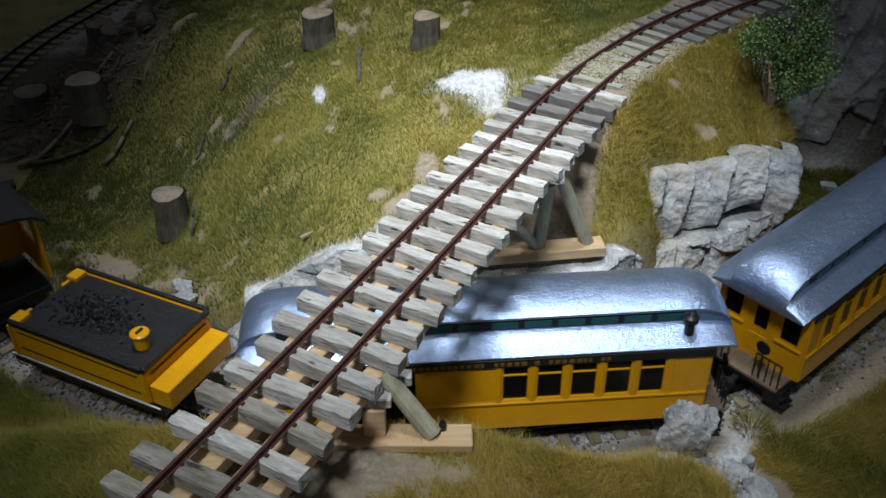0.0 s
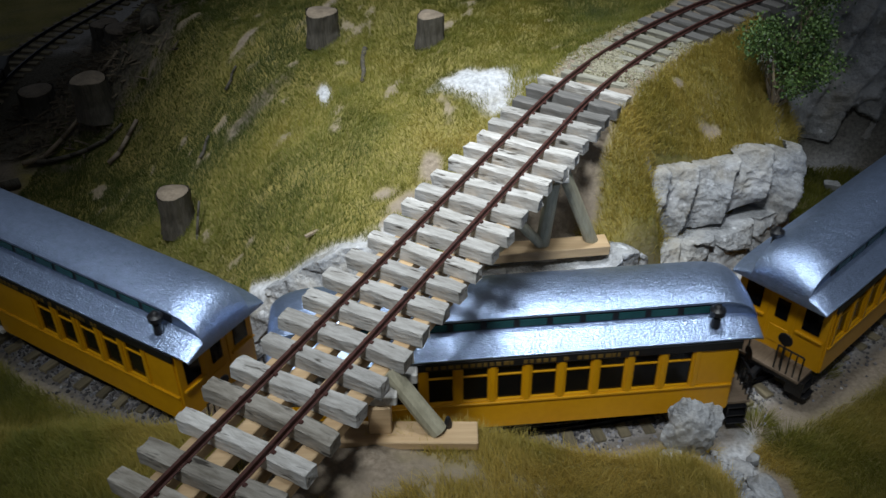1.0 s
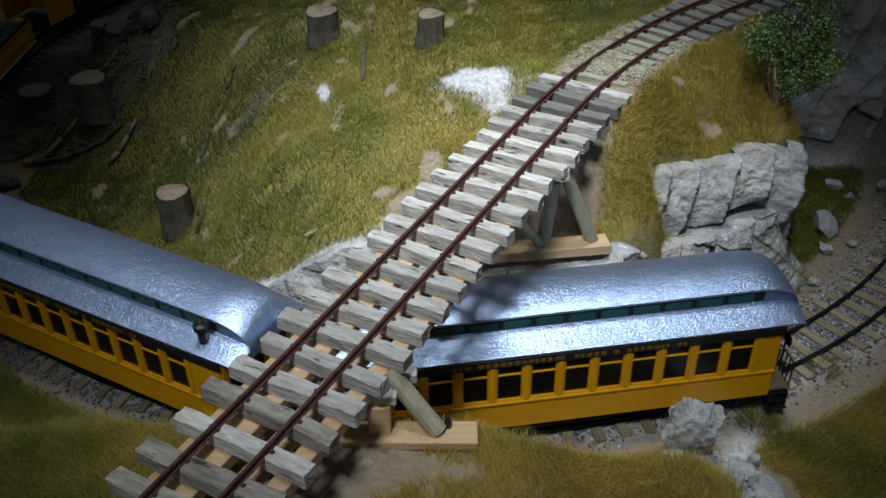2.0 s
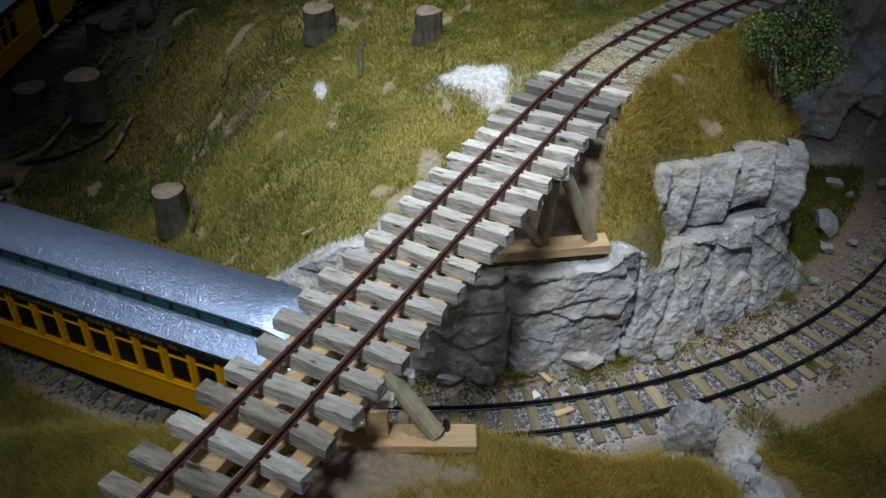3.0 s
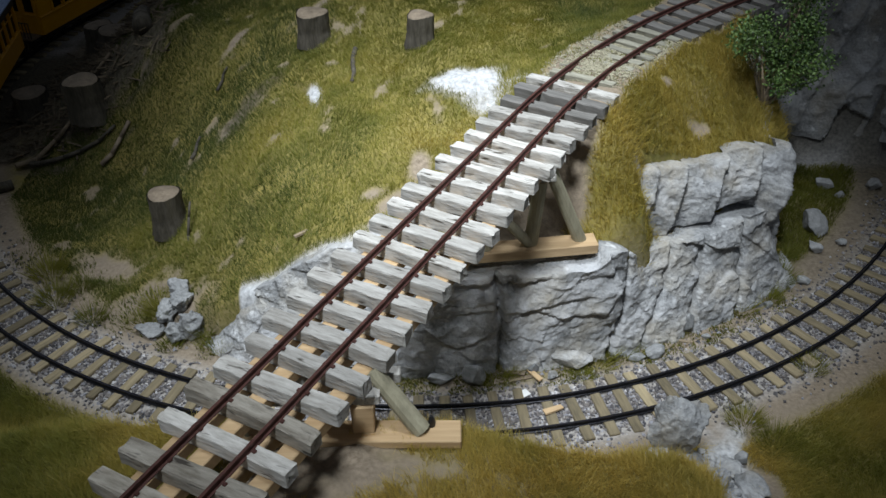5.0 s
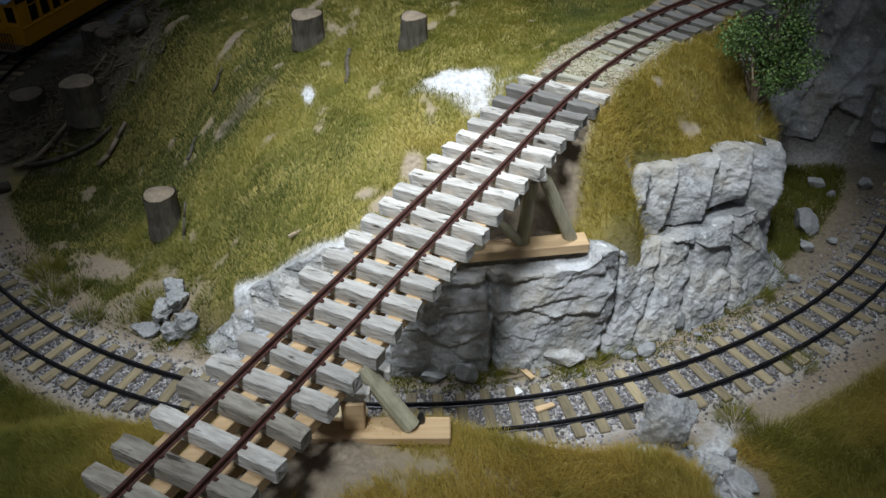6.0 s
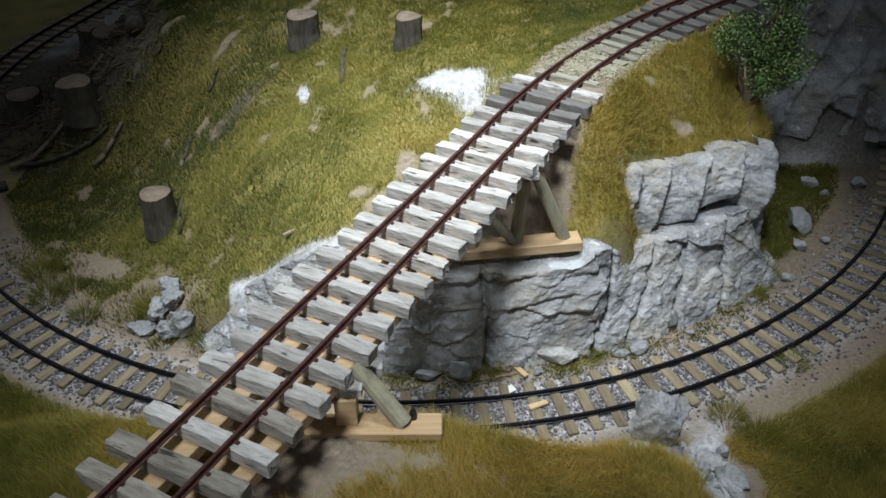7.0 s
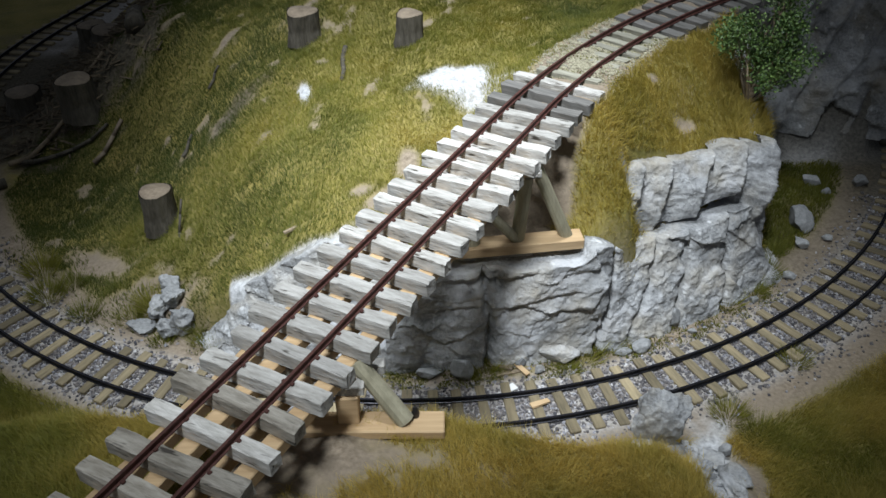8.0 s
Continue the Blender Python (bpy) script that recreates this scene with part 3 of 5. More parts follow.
# ================= bridge and upper track =================
def deck_point(s):
    """Point and heading along the upper line: straight over the bridge, then a bend to the right."""
    a = radians(BYAW)
    if s <= CURVE_AT:
        return BX + TX * s, BY + TY * s, a
    x, y = BX + TX * CURVE_AT, BY + TY * CURVE_AT
    th = (s - CURVE_AT) / CURVE_R
    f, g = CURVE_R * math.sin(th), CURVE_R * (1 - math.cos(th))
    return x + TX * f + TY * g, y + TY * f - TX * g, a - th


def upper_z(s):
    return BZ


bridge = tagged(new("trestle_bridge"), "rustic timber trestle bridge with weathered grey sleepers", "bridge")
random.seed(23)
DECK_SLEEPERS = [rough_beam("sleeper", 5.3 + random.uniform(-0.4, 0.4), 44.4 + random.uniform(-1.4, 1.4), 5.2, GREY_WOOD, 40 + k) for k in range(14)]
DECK_DARK = [rough_beam("sleeper", 5.6, 44.5 + random.uniform(-1, 1), 5.2, DARK_WOOD, 60 + k) for k in range(4)]
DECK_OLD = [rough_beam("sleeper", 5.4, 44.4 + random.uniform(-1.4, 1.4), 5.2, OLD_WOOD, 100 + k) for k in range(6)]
BED_SLEEPERS = [rough_beam("sleeper", 4.6, 33 + random.uniform(-1.5, 1.5), 3.6, BED_WOOD, 80 + k) for k in range(6)]
BED_DARK = [rough_beam("sleeper", 6.6, 40 + random.uniform(-1, 1), 4.4, DARK_WOOD, 90 + k) for k in range(4)]
FIRST, LAST = -13, 13


def lay_deck():
    for k in range(FIRST, LAST):
        s = k * PITCH
        x, y, a = deck_point(s)
        dark = k in (10, 11)
        m = mm(x, y, upper_z(s) - 2.6 + random.uniform(-0.25, 0.25), random.uniform(-0.8, 0.8), 0, math.degrees(a) + random.uniform(-1.8, 1.8))
        shift = pose(0, random.uniform(-0.9, 0.9) * MM, 0)
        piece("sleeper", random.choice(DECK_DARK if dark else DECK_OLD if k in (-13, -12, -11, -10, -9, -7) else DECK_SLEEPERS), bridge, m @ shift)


def lay_upper_track():
    s = LAST * PITCH - 1
    while s < 340:
        x, y, a = deck_point(s)
        far = s > 226
        m = mm(x, y, BZ - (2.6 if far else 2.2), random.uniform(-1, 1), 0, math.degrees(a) + random.uniform(-3, 3))
        piece("sleeper", random.choice(BED_DARK if far else BED_SLEEPERS), bridge, m)
        s += 11.6 if far else 9.6


for off in (8.7, -8.7):
    st = []
    for s in np.arange(-190, 360, 5.0):
        x, y, a = deck_point(s)
        st.append((x - math.sin(a) * off, y + math.cos(a) * off, upper_z(s) - 0.1, a))
    sweep_rail("rail", st, RUST, bridge, "rust-brown steel rail")

for off in (-14.5, -5.5, 5.5, 14.5):
    bm = bmesh.new()
    s0, s1 = -180, 118
    x, y, a = deck_point((s0 + s1) / 2)
    box(bm, (s1 - s0, 5.6, 4.4), (x - math.sin(a) * off, y + math.cos(a) * off, BZ - 7.4), (0, 0, BYAW), 0.3)
    part("stringer", bm, PALE_WOOD, bridge, "pale raw pine stringer")


def timber(name, a, b, wide, tall, material, label=""):
    """A squared timber from a to b."""
    a, b = Vector(a), Vector(b)
    d = b - a
    bm = bmesh.new()
    box(bm, (d.length, wide, tall), bevel=0.35, rough=0.15)
    bmesh.ops.transform(bm, matrix=Matrix.Translation((a + b) / 2) @ d.to_track_quat("X", "Z").to_matrix().to_4x4(), verts=bm.verts)
    return part(name, bm, material, bridge, label)


def pole(a, b, r, name="raking_pole"):
    bm = bmesh.new()
    a, b = Vector(a), Vector(b)
    for k in range(4):
        p, q = a.lerp(b, k / 4), a.lerp(b, (k + 1) / 4)
        rod(bm, p, q, r * (1 - 0.02 * k), r * (1 - 0.02 * (k + 1)), 12)
    return part(name, bm, POLE_WOOD, bridge, "round peeled stick")


CAP = BZ - 9.7 - 1.9
# bent on the cliff ledge
plank = timber("foot_plank", (2, 321.5, 54.6), (69, 328.5, 54.6), 9.5, 4.8, PALE_WOOD, "pale pine foot plank")
bm = bmesh.new()
for x in (48.5, 60.5):
    box(bm, (0.7, 0.5, 4.6), (x, 321.6 + (x - 36) * 0.105, 54.6), (0, 0, 6))
part("nail_mark", bm, BLACK, plank, "dark nail marks")
timber("cap_beam", (2, 318, CAP), (48.5, 321, CAP), 4.2, 3.8, GREY_WOOD)
pole((62, 329, 56.4), (45.2, 321, 99.5), 3.0)
pole((40, 326.5, 56.4), (42.5, 320.5, CAP - 1.6), 3.1, "post")
pole((39, 324.5, 58.5), (22, 312, 85), 2.3, "brace")
pole((20, 324, 56.4), (17, 318.5, CAP - 1.6), 3.6, "post")
pole((6, 322, 56.4), (8, 319, CAP - 1.6), 3.0)
# bent on the near bank
timber("foot_plank", (-62, 195, 80.0), (6.0, 193.0, 80.0), 9.0, 3.4, PALE_WOOD, "pale pine foot plank")
timber("cap_beam", (-68, 196, CAP), (-18.0, 196, CAP), 4.4, 3.8, GREY_WOOD)
timber("cap_beam", (-64, 205, CAP), (-12.0, 205, CAP), 4.4, 3.8, GREY_WOOD)
timber("post", (-23.5, 196, 81.6), (-23.5, 196, CAP - 1.9), 6.8, 6.8, PALE_WOOD, "square pine post")
timber("post", (-58, 196, 81.6), (-58, 196, CAP - 1.9), 6.8, 6.8, PALE_WOOD, "square pine post")
pole((-6.0, 193.5, 81.6), (-20.5, 201.0, 100.0), 3.1)
pole((-60, 195, 81.6), (-50, 200, 96.0), 3.1)
bm = bmesh.new()
lathe(bm, [(1.2, 0), (1.3, 1.6), (0.9, 3.2), (0.5, 4.0)], (-3.0, 195.5, 81.6), 10)
part("bolt", bm, BLACK, bridge, "black bolt head")

# spikes that hold the rails to the deck
SPIKE = bmesh.new()
box(SPIKE, (1.3, 1.1, 0.8), bevel=0.2)
spike = part("spike", SPIKE, RUST)
SPIKE_MESH = spike.data
bpy.data.objects.remove(spike)
for k in range(-12, 19):
    x, y, a = deck_point(k * PITCH)
    for off in (-10.0, -7.4, 7.4, 10.0):
        piece("spike", SPIKE_MESH, bridge, mm(x - math.sin(a) * off + random.uniform(-0.8, 0.8) * TX, y + math.cos(a) * off, BZ + 0.35, 0, 0, BYAW))

# ================= train =================
def window_unit(w, h):
    """Frame mesh, pane mesh and sash mesh of one coach window, standing in the x z plane, outside towards +y."""
    bm = bmesh.new()
    for x in (-w / 2, w / 2):
        box(bm, (0.6, 1.2, h + 0.6), (x, 0, 0), bevel=0.1)
    for z in (-h / 2, h / 2):
        box(bm, (w - 0.6, 1.2, 0.6), (0, 0, z), bevel=0.1)
    box(bm, (w - 0.8, 0.8, 0.7), (0, -0.1, h * 0.22), bevel=0.1)
    f = part("window_frame", bm, YELLOW)
    bm = bmesh.new()
    box(bm, (w - 0.4, 0.3, h - 0.4), (0, -0.5, 0))
    p = part("pane", bm, GLASS)
    meshes = f.data, p.data
    bpy.data.objects.remove(f)
    bpy.data.objects.remove(p)
    return meshes


HALF, WIDE = 87.5, 21.4          # coach body half length and half width
FLOOR, SILL, HEAD, EAVE = 12.0, 27.3, 45.3, 51.0
WIN_W, WIN_STEP = 10.2, 13.6
WIN_FRAME, WIN_PANE = window_unit(WIN_W, HEAD - SILL)


def roof_mesh():
    """Clerestory roof whose raised part curls down over both ends in a rounded hood."""
    xs = np.concatenate([-97 + 23 * np.linspace(0, 1, 22) ** 1.5, np.linspace(-70, 70, 23), 97 - 23 * np.linspace(1, 0, 22) ** 1.5])
    full = [(23.2, -0.6), (23.2, 0), (21.4, 0.7), (19.6, 1.5), (16.4, 3.1), (13.0, 4.8), (12.8, 10.3), (13.9, 10.6), (13.7, 11.4), (11.6, 12.4), (9.0, 13.2), (6.0, 13.8), (3.0, 14.15), (0, 14.25)]
    verts, faces, n = [], [], 0
    for x in xs:
        u = float(np.clip((abs(x) - 75) / 22, 0, 1))
        k = math.sqrt(max(0.0, 1 - u ** 2.6))
        half = []
        for a, b in full:
            c = a * (1 - 0.05 * u ** 2)
            flat = -2.0 + 4.2 * (1 - (a / 23.2) ** 2) + (b if b < 0 else 0)
            half.append((c, EAVE + flat + (b - flat) * k))
        row = half + [(-a, b) for a, b in half[-2::-1]]
        n = len(row)
        verts += [(x, a, b) for a, b in row]
    for i in range(len(xs) - 1):
        for k in range(n - 1):
            faces.append((i * n + k, i * n + k + 1, (i + 1) * n + k + 1, (i + 1) * n + k))
        faces.append((i * n + n - 1, i * n, (i + 1) * n, (i + 1) * n + n - 1))
    faces.append(tuple(range(n))[::-1])
    faces.append(tuple((len(xs) - 1) * n + k for k in range(n)))
    return verts, faces


def add_bogie(parent, x):
    bm = bmesh.new()
    for y in (-12, 12):
        box(bm, (34, 2.2, 3.2), (x, y, 7.2), bevel=0.4)
        for dx in (-11, 11):
            box(bm, (5, 2.6, 4.2), (x + dx, y, 5.6), bevel=0.5)
        box(bm, (9, 2.4, 4.6), (x, y, 6.6), bevel=0.5)
    box(bm, (6, 24, 3), (x, 0, 8.4), bevel=0.4)
    b = part("bogie", bm, BLACK, parent, "black bogie frame")
    for dx in (-11, 11):
        for y in (-8.4, 8.4):
            bm = bmesh.new()
            sgn = 1 if y > 0 else -1
            lathe(bm, [(5.6, -1.2), (5.6, -0.6), (4.9, -0.5), (4.8, 1.0), (3.4, 1.1), (1.2, 1.3)] if sgn > 0 else [(1.2, -1.3), (3.4, -1.1), (4.8, -1.0), (4.9, 0.5), (5.6, 0.6), (5.6, 1.2)], (x + dx, y, 4.9), 18, "Y")
            part("wheel", bm, BLACK, b)


def add_railing(parent, x, sgn, gate=True):
    """End platform railing with thin bars."""
    for y0, y1 in ((-18.5, -6.5), (6.5, 18.5)):
        bm = bmesh.new()
        rod(bm, (x, y0, 12), (x, y0, 25), 0.4, n=6)
        rod(bm, (x, y0, 25), (x, y1, 25), 0.45, n=6)
        rod(bm, (x, y1, 25), (x, y1, 12), 0.4, n=6)
        rail = part("platform_railing", bm, BLACK, parent, "black wire platform railing")
        for k in range(1, 4):
            y = y0 + (y1 - y0) * k / 4
            bm = bmesh.new()
            rod(bm, (x, y, 12), (x, y, 25), 0.35, n=6)
            part("bar", bm, BLACK, rail)
    bm = bmesh.new()
    lathe(bm, [(3.0, -0.3), (3.4, 0), (3.0, 0.3)], (x + sgn * 0.8, 9, 30), 14, "X")
    rod(bm, (x, 9, 14), (x, 9, 30), 0.4, n=6)
    part("brake_wheel", bm, BLACK, parent, "black brake wheel")


def coach(label, windows, door=None, tail=False, pipe=(-78, 17.5)):
    """A clerestory coach, x forward, y to its left, rail top at z 0. windows: first x, count."""
    c = tagged(new("railway_coach"), label, "railway coach", "train")
    bm = bmesh.new()
    # lower side, letter board, corner piers, ends
    for side in (1, -1):
        w = WIDE * side
        if door:
            d0, d1 = door
            for x0, x1 in ((-HALF, d0), (d1, HALF)):
                box(bm, (x1 - x0, 1.6, SILL - FLOOR), ((x0 + x1) / 2, w, (SILL + FLOOR) / 2), bevel=0.2)
        else:
            box(bm, (2 * HALF, 1.6, SILL - FLOOR), (0, w, (SILL + FLOOR) / 2), bevel=0.2)
        box(bm, (2 * HALF, 1.6, EAVE - HEAD - 1.4), (0, w, (EAVE + HEAD) / 2 - 0.7), bevel=0.2)
        first, count = windows
        edges = [-HALF]
        for k in range(count):
            x = first + k * WIN_STEP
            edges += [x - WIN_W / 2, x + WIN_W / 2]
        if door:
            edges += [door[0], door[1]]
        edges.append(HALF)
        for x0, x1 in zip(edges[::2], edges[1::2]):
            box(bm, (x1 - x0, 1.6, HEAD - SILL), ((x0 + x1) / 2, w, (HEAD + SILL) / 2), bevel=0.15)
    for e in (-HALF, HALF):
        for y in ((WIDE + 6.4) / 2, -(WIDE + 6.4) / 2):
            box(bm, (1.6, WIDE - 6.4, EAVE - FLOOR - 2), (e, y, (EAVE + FLOOR) / 2 - 1), bevel=0.2)
        box(bm, (1.6, 12.6, 9), (e, 0, EAVE - 4.6), bevel=0.2)
    part("body", bm, YELLOW, c)
    # black floor and centre sheet: the inside's darkness is put into their colour
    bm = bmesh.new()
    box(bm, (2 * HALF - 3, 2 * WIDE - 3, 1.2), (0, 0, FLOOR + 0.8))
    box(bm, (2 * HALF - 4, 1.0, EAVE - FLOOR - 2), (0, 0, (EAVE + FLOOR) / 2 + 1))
    part("interior", bm, BLACK, c, "black floor and centre sheet standing in for the unlit interior")
    for side in (1, -1):
        bm = bmesh.new()
        for x0, x1 in ((-HALF, door[0]), (door[1] + 16, HALF)) if door else ((-HALF, HALF),):
            box(bm, (x1 - x0, 1.3, 1.2), ((x0 + x1) / 2, side * (WIDE + 1.0), SILL - 1.2), bevel=0.25)
        part("belt_rail", bm, YELLOW, c, "bright yellow belt rail")
        bm = bmesh.new()
        box(bm, (2 * HALF + 2, 0.9, EAVE - HEAD - 1.6), (0, side * (WIDE + 1.2), (EAVE + HEAD) / 2 - 0.6), bevel=0.2)
        board = part("letter_board", bm, BLACK, c, "black letter board")
        random.seed(3)
        x = -46.0
        bars = bmesh.new()
        while x < 46:
            wdt = random.uniform(1.0, 2.2)
            if random.random() > 0.12:
                box(bars, (wdt, 0.3, 1.7), (x, side * (WIDE + 1.75), (EAVE + HEAD) / 2 - 0.7))
            x += wdt + 0.9
        part("lettering", bars, GOLD, board, "row of gold bars")
        for k in range(windows[1]):
            x = windows[0] + k * WIN_STEP
            turn = 0 if side > 0 else 180
            f = piece("window", WIN_FRAME, c, mm(x, side * (WIDE + 0.1), (SILL + HEAD) / 2, 0, 0, turn))
            piece("pane", WIN_PANE, f, Matrix.Identity(4), "dark window glass")
        # piers proud of the wall
        for k in range(windows[1] + 1):
            x = windows[0] + (k - 0.5) * WIN_STEP
            bm = bmesh.new()
            box(bm, (2.2, 0.7, HEAD - SILL + 1), (x, side * (WIDE + 1.1), (SILL + HEAD) / 2), bevel=0.2)
            part("pilaster", bm, YELLOW, c)
        bm = bmesh.new()
        box(bm, (163, 0.5, 4.2), (0, side * 12.9, EAVE + 7.5), bevel=0.1)
        part("clerestory_side", bm, BLACK, c, "dark clerestory side strip")
        for k in range(12):
            bm = bmesh.new()
            box(bm, (10.6, 0.6, 3.2), (-71.5 + k * 13.0, side * 13.15, EAVE + 7.6), bevel=0.1)
            part("roof_window", bm, TEAL, c, "teal clerestory glass")
    for e, sgn in ((-HALF, -1), (HALF, 1)):
        bm = bmesh.new()
        box(bm, (1.0, 13, 30), (e, 0, FLOOR + 15.2), bevel=0.2)
        box(bm, (0.6, 9, 9), (e + sgn * 0.7, 0, FLOOR + 9), bevel=0.3)
        dr = part("end_door", bm, YELLOW, c)
        bm = bmesh.new()
        box(bm, (0.5, 6.0, 10), (e + sgn * 0.6, 0, FLOOR + 23))
        part("pane", bm, GLASS, dr, "dark window glass")
        for y in (-14.0, 14.0):
            bm = bmesh.new()
            box(bm, (0.7, 8.0, 12), (e + sgn * 0.75, y, FLOOR + 24.5))
            part("end_window", bm, GLASS, c, "dark end window")
            bm = bmesh.new()
            box(bm, (1.4, 12.5, 1.2), (e + sgn * 1.2, y, FLOOR + 16), bevel=0.2)
            part("end_rail", bm, YELLOW, c)
        bm = bmesh.new()
        box(bm, (12, 38, 1.6), (e + sgn * 6, 0, FLOOR - 0.4), bevel=0.2)
        part("platform", bm, PLANK, c, "brown boarded end platform")
        add_railing(c, e + sgn * 11, sgn)
        for y in (-17, 17):
            bm = bmesh.new()
            for k in range(3):
                box(bm, (8, 6.5, 0.7), (e + sgn * 6, y + (1 if y > 0 else -1) * k * 1.4, FLOOR - 2.5 - 3 * k), bevel=0.15)
            box(bm, (0.6, 8, 8), (e + sgn * 2, y, FLOOR - 5))
            box(bm, (0.6, 8, 8), (e + sgn * 10, y, FLOOR - 5))
            part("step", bm, BLACK, c, "black entrance steps")
        bm = bmesh.new()
        box(bm, (9, 3, 2.4), (e + sgn * 13, 0, 7.5), bevel=0.4)
        box(bm, (3, 5, 4), (e + sgn * 17, 0, 7.5), bevel=0.8)
        part("coupler", bm, BLACK, c, "black coupler")
    bm = bmesh.new()
    box(bm, (2 * HALF + 22, 36, 3.6), (0, 0, FLOOR - 2.4), bevel=0.3)
    for y in (-17, 17):
        rod(bm, (-60, y, 10.5), (-20, y, 5.5), 0.5, n=6)
        rod(bm, (-20, y, 5.5), (20, y, 5.5), 0.5, n=6)
        rod(bm, (20, y, 5.5), (60, y, 10.5), 0.5, n=6)
    box(bm, (26, 12, 6), (0, 10, 7), bevel=0.6)
    part("underframe", bm, BLACK, c, "black underframe with truss rods")
    v, f = roof_mesh()
    roof = raw("roof", v, f, SILVER, c, "silver painted clerestory roof", smooth=False)
    for poly in roof.data.polygons:
        poly.use_smooth = abs(poly.normal.z) > 0.5
    roof.data.set_sharp_from_angle(angle=radians(24))
    for x, y in (pipe,):
        bm = bmesh.new()
        lathe(bm, [(1.9, 0), (1.9, 5.0), (1.5, 5.2), (1.5, 6.2), (3.0, 6.4), (3.1, 8.6), (2.0, 9.4), (1.2, 10.4), (0.4, 10.6)], (x, y, EAVE + (2.4 if y > 0 else 5.0)), 14)
        part("smokejack", bm, BLACK, c, "black stove pipe")
    add_bogie(c, -62)
    add_bogie(c, 62)
    if door:
        bm = bmesh.new()
        for side in (1, -1):
            box(bm, (door[1] - door[0] + 2, 2.2, 2.2), ((door[0] + door[1]) / 2, side * (WIDE + 1.2), FLOOR + 0.2), bevel=0.2)
        part("door_track", bm, WHITE, c, "pale door sill")
        bm = bmesh.new()
        box(bm, (16, 1.0, EAVE - FLOOR - 7), (door[1] + 8, WIDE + 1.2, (EAVE + FLOOR) / 2 - 3), bevel=0.2)
        part("baggage_door", bm, YELLOW, c, "yellow sliding baggage door, open")
    if tail:
        x = -HALF - 12.2
        bm = bmesh.new()
        lathe(bm, [(6.8, -0.5), (6.8, 0.5)], (x, 0, 19), 28, "X")
        sign = part("tail_sign", bm, WHITE, c, "round white tail sign")
        bm = bmesh.new()
        lathe(bm, [(5.6, -0.5), (5.6, 0.5)], (x - 0.3, 0, 19), 28, "X")
        part("sign_ring", bm, BLUE, sign, "blue disc")
        bm = bmesh.new()
        lathe(bm, [(4.6, -0.5), (4.6, 0.5)], (x - 0.5, 0, 19), 28, "X")
        part("sign_face", bm, WHITE, sign, "pale disc")
        bm = bmesh.new()
        for k in range(5):
            a = k * math.tau / 5
            box(bm, (0.4, 2.0, 1.4), (x - 1.2, 2.0 * math.cos(a), 19 + 2.0 * math.sin(a)), bevel=0.1)
        part("sign_marks", bm, RED, sign, "red shapes")
    return c


